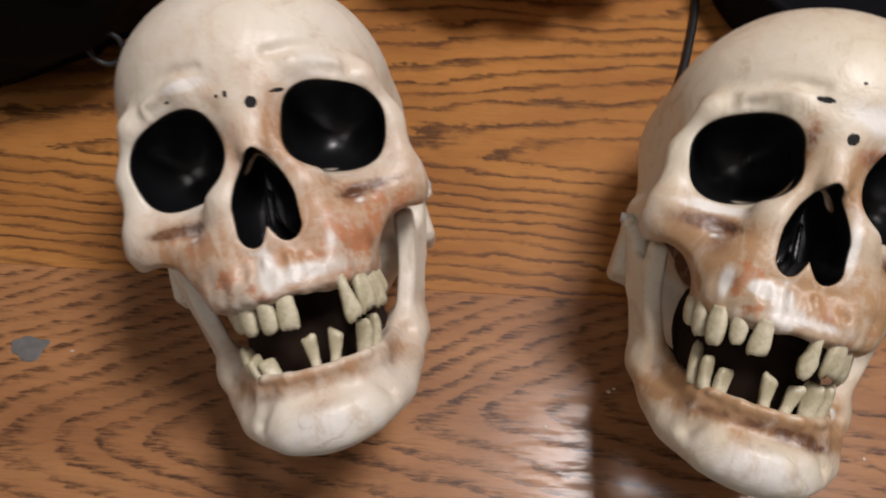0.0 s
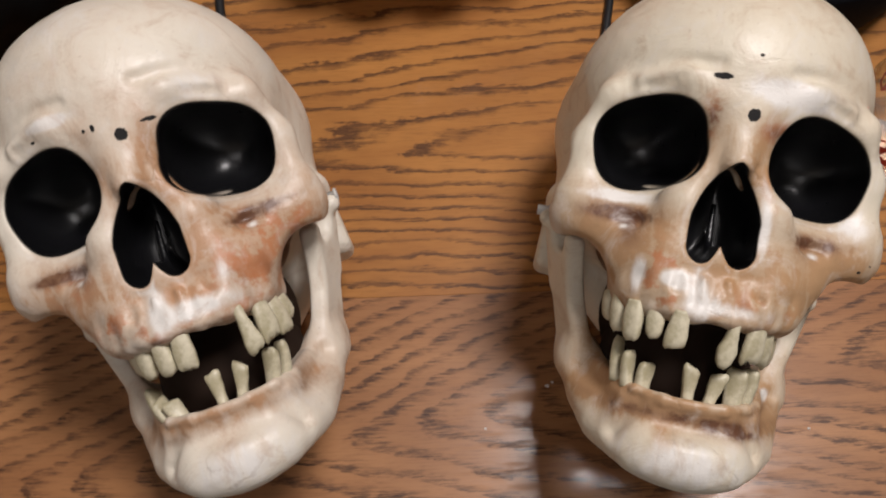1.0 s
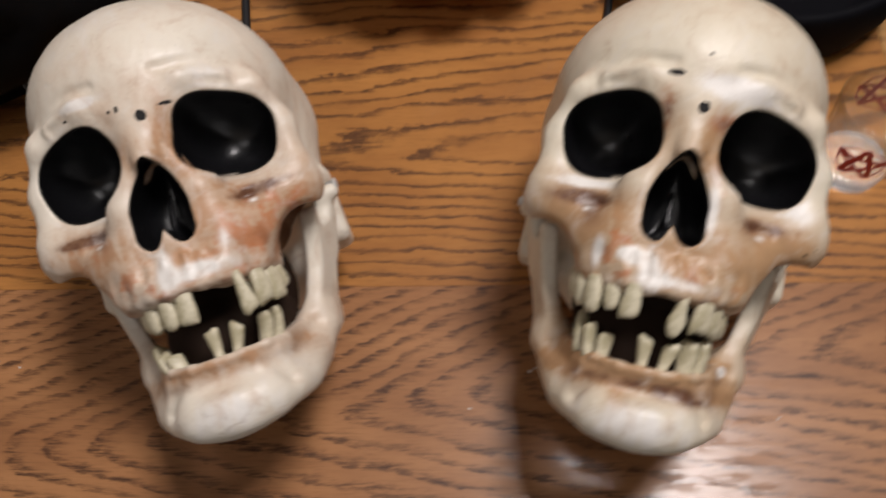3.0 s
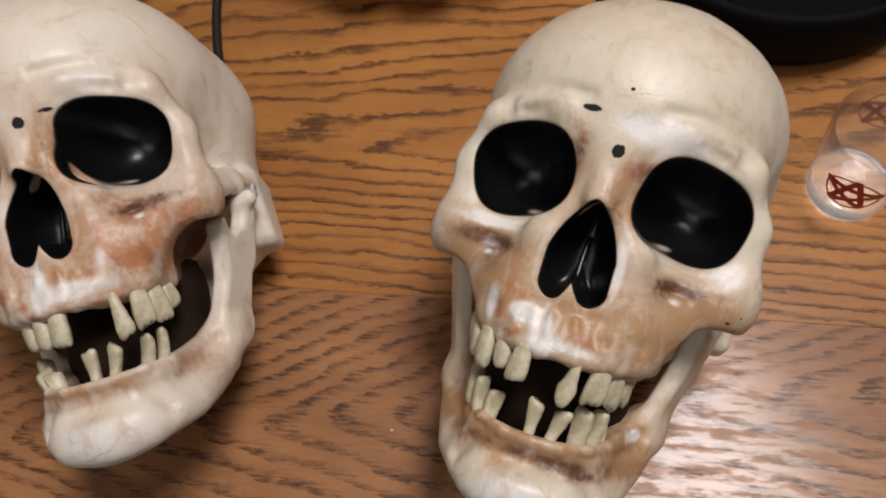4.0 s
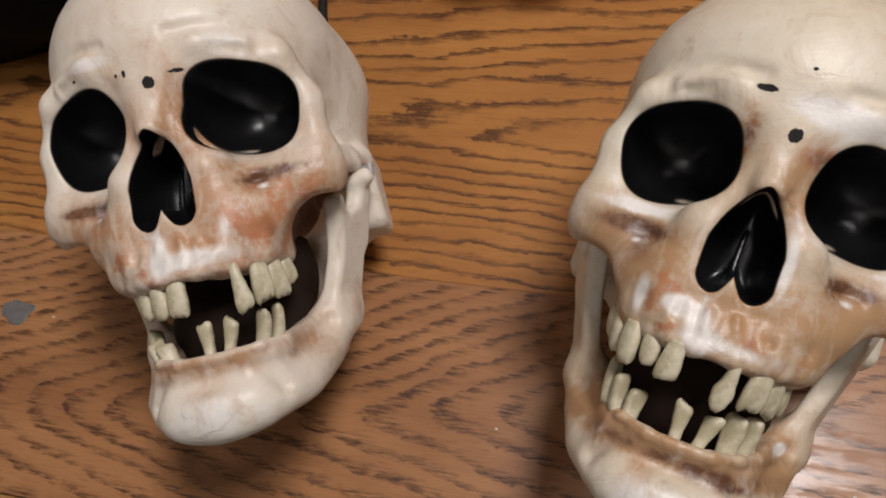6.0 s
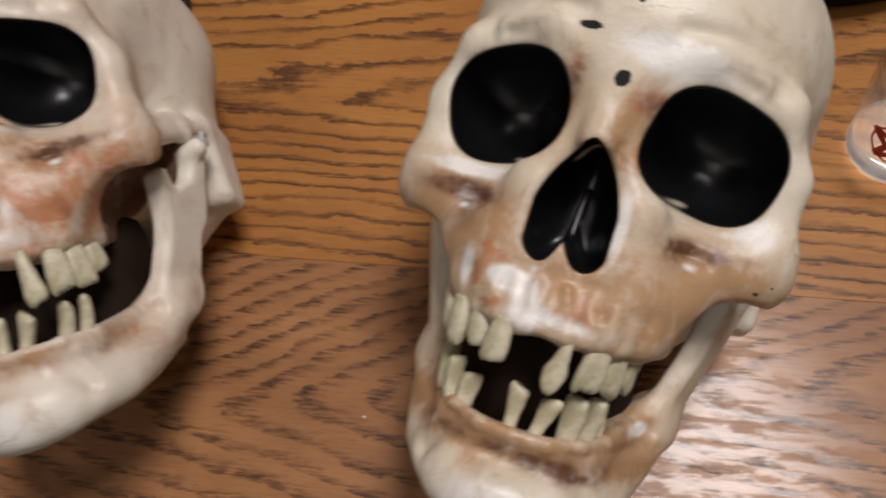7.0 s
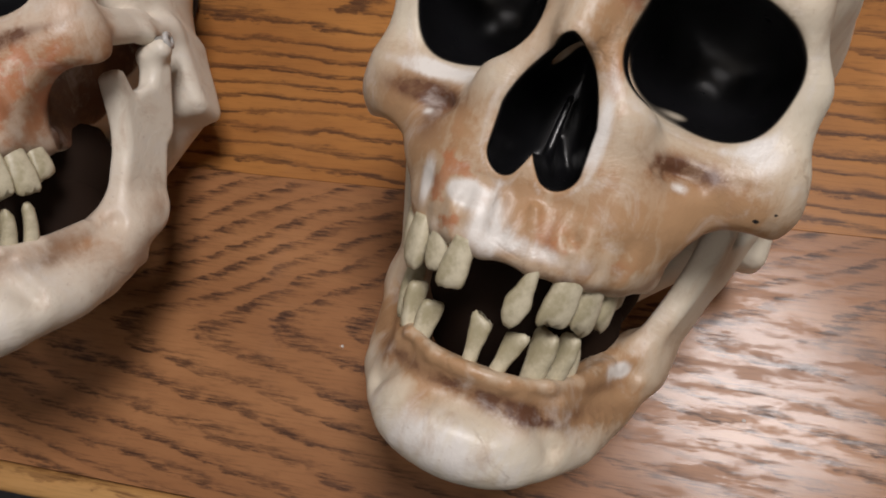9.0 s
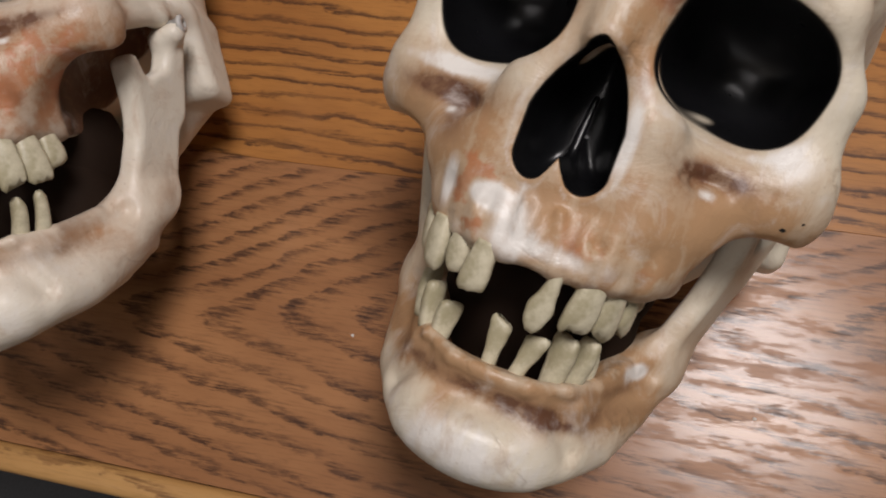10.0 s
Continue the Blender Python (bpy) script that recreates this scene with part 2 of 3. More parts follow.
def block(sx, sy, sz, at=(0, 0, 0), bevel=0.0, segments=2):
    bm = bmesh.new()
    bmesh.ops.create_cube(bm, size=1)
    bmesh.ops.scale(bm, vec=(sx, sy, sz), verts=bm.verts)
    if bevel:
        bmesh.ops.bevel(bm, geom=bm.edges[:] + bm.verts[:], offset=bevel, segments=segments, profile=0.5, affect="EDGES")
    bmesh.ops.translate(bm, vec=at, verts=bm.verts)
    return bm


def lathe(profile, steps=48, close=False):
    """A turned body from (radius, height) pairs."""
    bm = bmesh.new()
    rings = []
    for r, z in profile:
        if r < 1e-6:
            rings.append([bm.verts.new((0, 0, z))])
        else:
            rings.append([bm.verts.new((r * math.cos(2 * math.pi * i / steps), r * math.sin(2 * math.pi * i / steps), z)) for i in range(steps)])
    for a, b in zip(rings, rings[1:]):
        for i in range(steps):
            k = (i + 1) % steps
            if len(a) == 1 and len(b) == 1:
                continue
            if len(a) == 1:
                bm.faces.new((a[0], b[k], b[i]))
            elif len(b) == 1:
                bm.faces.new((a[i], a[k], b[0]))
            else:
                bm.faces.new((a[i], a[k], b[k], b[i]))
    bmesh.ops.recalc_face_normals(bm, faces=bm.faces[:])
    return bm


def tube(points, radius, steps=10):
    """A round bar along a smooth line through the points."""
    pts = [Vector(p) for p in points]
    fine = []
    for i in range(len(pts) - 1):
        p0, p1, p2, p3 = pts[max(i - 1, 0)], pts[i], pts[i + 1], pts[min(i + 2, len(pts) - 1)]
        for k in range(8):
            u = k / 8
            fine.append(0.5 * (2 * p1 + (p2 - p0) * u + (2 * p0 - 5 * p1 + 4 * p2 - p3) * u * u + (3 * p1 - p0 - 3 * p2 + p3) * u ** 3))
    fine.append(pts[-1])
    bm = bmesh.new()
    rings = []
    for i, p in enumerate(fine):
        d = (fine[min(i + 1, len(fine) - 1)] - fine[max(i - 1, 0)]).normalized()
        side = d.cross(Vector((0, 0, 1)))
        side = side.normalized() if side.length > 1e-4 else Vector((1, 0, 0))
        up = side.cross(d)
        rings.append([bm.verts.new(p + radius * (math.cos(a) * side + math.sin(a) * up)) for a in (2 * math.pi * j / steps for j in range(steps))])
    for a, b in zip(rings, rings[1:]):
        for j in range(steps):
            bm.faces.new((a[j], a[(j + 1) % steps], b[(j + 1) % steps], b[j]))
    bm.faces.new(rings[0][::-1])
    bm.faces.new(rings[-1])
    bmesh.ops.recalc_face_normals(bm, faces=bm.faces[:])
    return bm


# ---- the room and the table ----
def setting(name, bm, material, label):
    ob = part(name, bm, material, None, smooth=False)
    return tagged(ob, label, name.split("_")[0], kind="structure")


setting("floor", block(4.9, 4.1, 0.1, (0.13, 0, -0.80)), FLOOR, "dark grey carpeted floor beneath the table")
setting("wall_north", block(4.55, 0.1, 2.8, (0.125, 2.0, 0.65)), WALL, "pale painted wall behind the table")
setting("wall_south", block(4.55, 0.1, 2.8, (0.125, -2.0, 0.65)), WALL, "pale painted wall opposite the table")
# out of view; dark only to cut light bounced onto the tan skull
setting("wall_east", block(0.1, 3.9, 2.8, (2.45, 0, 0.65)), plain("dark_bounce_cutting_wall", (0.13, 0.12, 0.11), 0.85), "unseen side wall, made dark to cut bounced light")
setting("wall_west", block(0.1, 3.9, 2.8, (-2.2, 0, 0.65)), WALL, "pale painted side wall of the room")
setting("ceiling", block(4.9, 4.1, 0.1, (0.13, 0, 2.1)), plain("white_ceiling_paint", (0.7, 0.68, 0.65), 0.9), "plain white room ceiling")

EDGE_TURN = -6.5
LEFT, RIGHT = -0.80, 0.367
MID, WIDE = (LEFT + RIGHT) / 2, RIGHT - LEFT
table = tagged(new("table"), "varnished oak table with a lighter rounded front edge", "table")
table.matrix_world = pose(-0.048, 0.0645, 0, 0, 0, EDGE_TURN)
y0, STRIP = 0.0, 0.1435
for depth, wood in ((STRIP, OAK_ARCHED), (0.392 - STRIP, OAK), (0.22, OAK)):
    part("plank", block(WIDE, depth - 0.0001, 0.022, (MID, y0 + depth / 2, -0.011), 0.00012, 1), wood, table, smooth=False)
    y0 += depth
part("front_edging", block(WIDE + 0.012, 0.0124, 0.024, (MID, -0.0064, -0.0121), 0.004, 3), OAK_EDGE, table, "lighter oak edging strip")
part("end_edging", block(0.0124, 0.61, 0.024, (RIGHT + 0.0064, 0.306, -0.0125), 0.004, 3), OAK_EDGE, table, "lighter oak edging strip")
for y in (0.04, 0.56):
    part("apron", block(WIDE - 0.1, 0.02, 0.08, (MID, y, -0.0625), 0.002), OAK_EDGE, table)
for x in (LEFT + 0.06, RIGHT - 0.06):
    for y in (0.08, 0.52):
        part("leg", block(0.05, 0.05, 0.728, (x, y, -0.386), 0.004), OAK_EDGE, table)


# ---- the skulls, modelled from solid forms in millimetres (x across, y up the face, z out of the face) ----
def ball(P, c, r, turn=0.0):
    x, y, z = P[0] - c[0], P[1] - c[1], P[2] - c[2]
    if turn:
        co, si = math.cos(turn), math.sin(turn)
        x, y = co * x + si * y, -si * x + co * y
    k0 = np.sqrt((x / r[0]) ** 2 + (y / r[1]) ** 2 + (z / r[2]) ** 2) + 1e-6
    k1 = np.sqrt((x / r[0] ** 2) ** 2 + (y / r[1] ** 2) ** 2 + (z / r[2] ** 2) ** 2) + 1e-6
    return k0 * (k0 - 1) / k1


def rod(P, a, b, ra, rb):
    a, b = np.array(a, np.float32), np.array(b, np.float32)
    d = b - a
    h = np.clip(((P[0] - a[0]) * d[0] + (P[1] - a[1]) * d[1] + (P[2] - a[2]) * d[2]) / float(d @ d), 0, 1)
    q = (P[0] - a[0] - h * d[0]) ** 2 + (P[1] - a[1] - h * d[1]) ** 2 + (P[2] - a[2] - h * d[2]) ** 2
    return np.sqrt(q) - (ra + (rb - ra) * h)


def join(a, b, k):
    h = np.clip(0.5 + 0.5 * (b - a) / k, 0, 1)
    return b + (a - b) * h - k * h * (1 - h)


def cut(a, b, k):
    return -join(-a, b, k)


def eye_hollow(P):
    """Rounded, slightly drooping square, narrowing inwards."""
    x, y = P[0] - 32.6, P[1] + 14.2
    co, si = math.cos(-0.22), math.sin(-0.22)
    x, y = co * x + si * y, -si * x + co * y
    q = (np.abs(x / 20.4) ** 2.6 + np.abs(y / 17.5) ** 2.6) ** (1 / 2.6)
    inward = np.clip((-10.0 - P[2]) / 36.0, 0, 2)
    return ((q ** 2.2 + inward ** 2.2) ** (1 / 2.2) - 1) * 17.0


def nose_hollow(P):
    """Upturned heart with two lobes at its foot and a rounded bottom."""
    u = np.clip((-18.3 - P[1]) / 35.2, 0, 1)
    half = np.minimum(13.2 * np.sin(u ** 0.74 * 1.75), 12.2)
    side = (P[0] - half) * 0.85
    foot = -56.0 + 0.12 * (P[0] - 6.8) ** 2 + np.where(P[0] < 3.5, (3.5 - P[0]) * 0.55, 0) - P[1]
    d = -join(-side, -foot, 2.0)
    d = -join(-d, -(P[1] + 18.3), 2.0)
    inward = np.clip((-7.0 - P[2]) / 20.0, 0, 3)
    return (np.maximum(1 + d / 9.0, 0) ** 2.4 + inward ** 2.4) ** (1 / 2.4) * 9.0 - 9.0


def nose_hollow_with_septum(P):
    ridge = rod(P, (0, -32, -22), (0, -54, -16), 1.0, 1.8)
    return -join(-nose_hollow(P), ridge, 2.5)


def cranium_field(P):
    d = ball(P, (0, 14, -80), (64.5, 55, 83))
    d = join(d, ball(P, (0, 24, -58), (55, 43.5, 58.5)), 14)
    d = join(d, ball(P, (0, -25, -98), (63, 44, 56.5)), 16)
    d = join(d, ball(P, (0, 8, -104), (68, 50, 56)), 8)
    d = join(d, rod(P, (4, 2, -7), (46, 5, -19), 8, 5.6), 10)
    d = join(d, rod(P, (48.5, 4, -20), (55.5, -14, -25), 5.4, 5.0), 7)
    d = join(d, rod(P, (55, -14, -25), (55.5, -34, -25), 5.2, 6.5), 6)
    d = join(d, ball(P, (45, -18, -36), (14, 24, 17)), 8)
    d = join(d, ball(P, (38, -44, -27.5), (27, 14, 15.5)), 10)
    d = join(d, rod(P, (55, -36, -26), (57, -49, -30), 6.2, 4.2), 6)
    d = join(d, rod(P, (0, 2, -8), (0, -18, 2), 9, 5.6), 7)
    d = join(d, rod(P, (4, -8, -6), (15, -34, -5), 6, 6), 6)
    d = join(d, ball(P, (0, -52, -24), (36, 28, 27)), 8)
    d = join(d, rod(P, (17, -36, -8), (20, -60, -6), 7, 7.5), 7)
    d = join(d, ball(P, (26, -56, -19), (17, 16, 15)), 8)
    arch = [(0, -70, -2.5), (14, -70, -5), (25, -70, -13.5), (30, -69, -27), (31, -67, -46)]
    for a, b in zip(arch, arch[1:]):
        d = join(d, rod(P, a, b, 8, 8), 6)
    d = join(d, ball(P, (0, -46, -62), (44, 30, 36)), 6)
    q = [np.maximum(np.abs(P[0] - 55.5 + (P[1] + 52) * 0.06) - 6.0, 0), np.maximum(np.abs(P[1] + 50 - (P[2] + 97) * 0.25) - 13.5, 0), np.maximum(np.abs(P[2] + 97) - 7.0 - (P[1] + 50) * 0.12, 0)]
    d = join(d, np.sqrt(q[0] ** 2 + q[1] ** 2 + q[2] ** 2) - 5.0, 9)
    d = join(d, rod(P, (48, -58, -112), (22, -84, -100), 12, 12), 10)
    # temple, the gap behind the cheekbone and the roof of the mouth
    d = cut(d, ball(P, (74, -12, -52), (14, 28, 21)), 10)
    d = cut(d, ball(P, (55, -52, -54), (16, 27, 22)), 3)
    d = cut(d, ball(P, (53, -73.5, -22), (16, 20.5, 26)), 3.0)
    d = cut(d, ball(P, (51, -67, -47), (20, 25, 26)), 3.0)
    d = join(d, rod(P, (57, -41, -33), (60.5, -37, -64), 4.6, 3.0), 4)
    d = join(d, rod(P, (60.5, -37, -64), (59, -33, -84), 3.2, 6), 5)
    d = join(d, rod(P, (55, -35, -36), (57.5, -31, -68), 4.0, 4.5), 5)
    d = cut(d, ball(P, (0, -80, -30), (23, 15, 30)), 3)
    # pits below the eyes and over the brows, roots of the teeth
    d = cut(d, ball(P, (34.5, -44, -8.6), (5, 2.6, 4.2)), 4)
    d = cut(d, rod(P, (28, -43.5, -5.0), (40, -40.0, -8.6), 1.0, 2.7), 1.6)
    d = cut(d, rod(P, (40, -40.0, -8.6), (51, -41.5, -13.0), 2.6, 0.6), 2.0)
    d = join(d, rod(P, (33, -46.5, -11.0), (36, -47.0, -12.5), 1.6, 1.6), 3)
    d = join(d, rod(P, (9, 6, -2.0), (22, 12, -3.0), 3.0, 4.2), 5)
    d = join(d, rod(P, (22, 12, -3.0), (38, 9.5, -9.0), 4.2, 2.4), 5)
    d = cut(d, rod(P, (30, 8.5, 0.0), (38, 7.0, -5.0), 1.0, 2.0), 3)
    d = cut(d, rod(P, (14, 17.5, 3.5), (34, 18.5, -3.0), 0.8, 1.4), 4)
    d = cut(d, rod(P, (34, 18.5, -3.0), (48, 10.0, -12.0), 1.0, 0.2), 3)
    d = cut(d, rod(P, (7, -6, 6.0), (9, -14, 4.5), 0.6, 1.2), 3)
    for x, r in ((4.5, 2.0), (12.5, 2.1), (20, 2.3), (26.5, 2.4)):
        d = join(d, rod(P, (x, -62, 3.6 - x * x * 0.0165), (x * 1.03, -73, 3.3 - x * x * 0.0165), 1.0, r), 2.6)
    gum = [(0, -74.2, 2.8), (7, -75.0, 2.4), (14, -74.2, 0.2), (20.5, -74.8, -4.0), (26, -73.6, -9.5), (31, -72.6, -20), (33, -71.5, -32)]
    for a, b in zip(gum, gum[1:]):
        d = join(d, rod(P, a, b, 3.3, 3.3), 2.2)
    d = cut(d, rod(P, (12, -59, 4.5), (15, -66, 3.5), 0.6, 1.2), 3)
    d = cut(d, eye_hollow(P), 1.6)
    d = cut(d, nose_hollow_with_septum(P), 1.0)
    return d


def jaw_field(P):
    # the body: an upright wall along a U, seen from above
    line = [(0, -4, -107, -134), (12, -6, -107, -134), (21.5, -12.5, -107, -132), (26, -25, -105, -131), (30.5, -42, -101, -129), (36.5, -56, -95, -122)]
    d = None
    for (x0, z0, t0, b0), (x1, z1, t1, b1) in zip(line, line[1:]):
        dx, dz = x1 - x0, z1 - z0
        h = np.clip(((P[0] - x0) * dx + (P[2] - z0) * dz) / (dx * dx + dz * dz), 0, 1)
        flat = np.sqrt((P[0] - x0 - h * dx) ** 2 + (P[2] - z0 - h * dz) ** 2)
        top, low = t0 + (t1 - t0) * h, b0 + (b1 - b0) * h
        up = np.abs(P[1] - (top + low) / 2) - (top - low) / 2 + 4.5
        e = np.sqrt(np.maximum(flat - 0.8, 0) ** 2 + np.maximum(up, 0) ** 2) - 4.5
        d = e if d is None else np.minimum(d, e)
    border = [(0, -129.5, -6, 9), (16, -129, -9, 9), (29, -124, -26, 8.5), (36, -116, -43, 7.5), (42, -104, -57, 6)]
    e = None
    for (x0, y0, z0, r0), (x1, y1, z1, r1) in zip(border, border[1:]):
        q = rod(P, (x0, y0, z0), (x1, y1, z1), r0, r1)
        e = q if e is None else np.minimum(e, q)
    d = join(d, e, 9)
    d = join(d, ball(P, (0, -128, -4.5), (20, 12.5, 11.5)), 7)

    # ramus: a flat plate with two horns, its hind edge flared outwards
    def flat_rod(a, b, ra, rb):
        d0, d1 = b[0] - a[0], b[1] - a[1]
        h = np.clip(((P[1] - a[0]) * d0 + (P[2] - a[1]) * d1) / (d0 * d0 + d1 * d1), 0, 1)
        return np.sqrt((P[1] - a[0] - h * d0) ** 2 + (P[2] - a[1] - h * d1) ** 2) - (ra + (rb - ra) * h)

    plate = flat_rod((-99, -58), (-66, -61.5), 10.5, 8.5)
    plate = join(plate, flat_rod((-72, -67), (-47, -68), 5.5, 3.6), 4)
    plate = join(plate, flat_rod((-74, -57), (-54, -48), 5, 2.4), 4)
    mid = 39.0 + np.clip(-45 - P[2], -12, 36) * 0.34 + np.clip(P[1] + 95, 0, 50) * 0.25
    e = np.sqrt(np.maximum(plate + 2, 0) ** 2 + np.maximum(np.abs(P[0] - mid) * 0.9 - 1.2, 0) ** 2) - 2.6
    d = join(d, e, 8)
    d = join(d, rod(P, (57, -45, -66), (63, -44, -66), 4.2, 4.0), 3)
    # the gutter for the teeth, the rolled rim and the hollow below it
    d = cut(d, rod(P, (0, -106, -8.0), (12, -106, -10), 3.6, 3.6), 1.2)
    d = cut(d, rod(P, (12, -106, -10), (20, -105, -17), 3.6, 3.0), 1.2)
    d = cut(d, ball(P, (0, -116, 5.5), (30, 5.0, 6.6)), 4)
    lip = [(0, -108.2, 0.6), (11, -108.2, -1.0), (20.5, -107.4, -7.2), (26.5, -106.6, -19.5), (32, -103, -38)]
    for a, b in zip(lip, lip[1:]):
        d = join(d, rod(P, a, b, 1.8, 1.8), 2.4)
    d = cut(d, rod(P, (33, -112, -19), (40.5, -104, -42), 1.2, 2.2), 4)
    d = cut(d, rod(P, (21, -112, -3), (27, -124, -8), 0.8, 1.2), 6)
    return d


def rumple(V, scale, seed):
    """Smooth pseudo-random waves over points."""
    rng = np.random.RandomState(seed)
    out = np.zeros(len(V), np.float32)
    for k in range(14):
        w = rng.normal(size=3) * scale * (0.6 + 0.1 * k)
        out += np.sin(V @ w.astype(np.float32) + rng.uniform(0, 6.28)) / (1 + 0.15 * k)
    return out / 5.0


def skin(field, low, high, step):
    """Surface nets over a field that is mirrored across x = 0."""
    nx = int(high[0] / step) + 2
    xs = np.arange(nx, dtype=np.float32) * step
    ys = np.arange(low[1], high[1] + step, step, dtype=np.float32)
    zs = np.arange(low[2], high[2] + step, step, dtype=np.float32)
    P = np.meshgrid(xs, ys, zs, indexing="ij")
    half = field(P).astype(np.float32)
    f = np.concatenate([half[:0:-1], half], 0)
    start = np.array([-xs[-1], low[1], low[2]], np.float32)
    inside = f < 0
    n = np.array(f.shape) - 1
    c = sum(inside[i:n[0] + i, j:n[1] + j, k:n[2] + k].astype(np.int8) for i in (0, 1) for j in (0, 1) for k in (0, 1))
    cells = np.argwhere((c > 0) & (c < 8))
    ids = -np.ones(tuple(n), np.int32)
    ids[tuple(cells.T)] = np.arange(len(cells))
    total, count = np.zeros((len(cells), 3), np.float32), np.zeros(len(cells), np.float32)
    corners = [(i, j, k) for i in (0, 1) for j in (0, 1) for k in (0, 1)]
    for a in corners:
        for axis in range(3):
            if a[axis]:
                continue
            b = list(a)
            b[axis] = 1
            fa, fb = f[tuple((cells + a).T)], f[tuple((cells + b).T)]
            hit = (fa < 0) != (fb < 0)
            w = np.where(hit, fa / np.where(hit, fa - fb, 1), 0)
            p = np.array(a, np.float32) + np.zeros((len(cells), 1), np.float32)
            p[:, axis] = w
            total += p * hit[:, None]
            count += hit
    verts = start + (cells + total / count[:, None]) * step
    quads = []
    for axis in range(3):
        u, v = (axis + 1) % 3, (axis + 2) % 3
        sl0, sl1 = [slice(None)] * 3, [slice(None)] * 3
        sl0[axis], sl1[axis] = slice(0, -1), slice(1, None)
        a, b = inside[tuple(sl0)], inside[tuple(sl1)]
        e = np.argwhere(a != b)
        e = e[(e[:, u] > 0) & (e[:, v] > 0) & (e[:, u] < n[u]) & (e[:, v] < n[v])]
        du, dv = np.eye(3, dtype=int)[u], np.eye(3, dtype=int)[v]
        q = np.stack([ids[tuple(e.T)], ids[tuple((e - du).T)], ids[tuple((e - du - dv).T)], ids[tuple((e - dv).T)]], 1)
        flip = ~a[tuple(e.T)]
        q[flip] = q[flip][:, ::-1]
        quads.append(q)
    return verts, np.concatenate(quads)


def spots(V, rows):
    """Soft spots: centre, radii and strength, added up over the surface points."""
    out = np.zeros(len(V), np.float32)
    for cx, cy, rx, ry, s in rows:
        q = ((V[:, 0] - cx) / rx) ** 2 + ((V[:, 1] - cy) / ry) ** 2
        out += s * np.exp(-q) * (np.clip((V[:, 2] + 46) / 12, 0, 1) if cy > -90 else V[:, 2] > -75)
    return out


def put_attr(me, name, values):
    me.attributes.new(name, "FLOAT", "POINT").data.foreach_set("value", np.asarray(values, np.float32))


CRANIUM = skin(cranium_field, (0, -100, -172), (80, 76, 16), 0.8)
JAW = skin(jaw_field, (0, -146, -96), (76, -36, 14), 0.8)


def skull_mesh(name, shape, paint, material, seed):
    V, Q = shape[0].copy(), shape[1]
    side = np.stack([np.abs(V[:, 0]), V[:, 1], V[:, 2]])
    ink = np.full(len(V), -9.0, np.float32)
    if name == "cranium":
        ink = np.maximum(-eye_hollow(side), -nose_hollow(side)) + 0.45
        ink = np.where(V[:, 2] < 14, ink, -9)
    # the mould is lopsided: nose and gums sit a little off the middle
    V[:, 0] -= 2.4 * np.exp(-(V[:, 0] / 24) ** 2 - ((V[:, 1] + 46) / 26) ** 2) * np.clip((V[:, 2] + 45) / 20, 0, 1)
    if name == "cranium":
        V[:, 0] += paint["lean"][0] + paint["lean"][1] * np.clip(V[:, 1] / 45, 0, 1)
    slip = np.exp(-((V[:, 0] + 33) / 24) ** 2 - ((V[:, 1] + 14) / 21) ** 2) * np.clip((V[:, 2] + 60) / 30, 0, 1)
    V[:, 0] += paint["slip"][0] * slip
    V[:, 1] += paint["slip"][1] * slip
    soft = np.clip((V[:, 2] + 60) / 20, 0, 1) * np.where(ink > -3, 0.35, 1.0)
    low = np.clip((-44 - V[:, 1]) / 20, 0.5, 1)
    V[:, 2] += soft * low * (0.6 * rumple(V, 0.16, seed) + 0.22 * rumple(V, 0.45, seed + 1))
    flute = np.exp(-((V[:, 1] + 68) / 7) ** 2) * np.clip((V[:, 2] + 36) / 14, 0, 1) * (name == "cranium")
    V[:, 2] += 0.25 * flute * np.sin(V[:, 0] * 1.05 + 2.2 * rumple(V, 0.12, seed + 4))
    V[:, 1] += 0.3 * soft * rumple(V, 0.2, seed + 2)
    me = mesh_from(name, (V * 0.001).tolist(), Q.tolist(), [material])
    put_attr(me, "ink", ink)
    rim = 0.34 * np.exp(-((ink + 1.9) / 1.1) ** 2) * (V[:, 2] > -40)
    # dark brown colour stands in for the shade of the hollows behind the cheekbones
    hollow_shade = np.zeros(len(V), np.float32)
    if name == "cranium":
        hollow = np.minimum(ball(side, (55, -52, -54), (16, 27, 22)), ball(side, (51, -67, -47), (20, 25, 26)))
        hollow_shade = 2.6 * np.clip(1.6 - hollow, 0, 1) * np.clip((-26 - side[2]) / 8, 0, 1) * (side[0] < 54)
    if name == "jaw":
        rim = 1.3 * np.exp(-((V[:, 1] + 109) / 3) ** 2) * (V[:, 2] < -6.5 - 0.028 * V[:, 0] ** 2) * (np.abs(V[:, 0]) < 21)
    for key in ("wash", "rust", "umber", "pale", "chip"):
        put_attr(me, key, spots(V, paint.get(key, ())) + (rim if key == "pale" else hollow_shade if key == "umber" else 0))
    return me


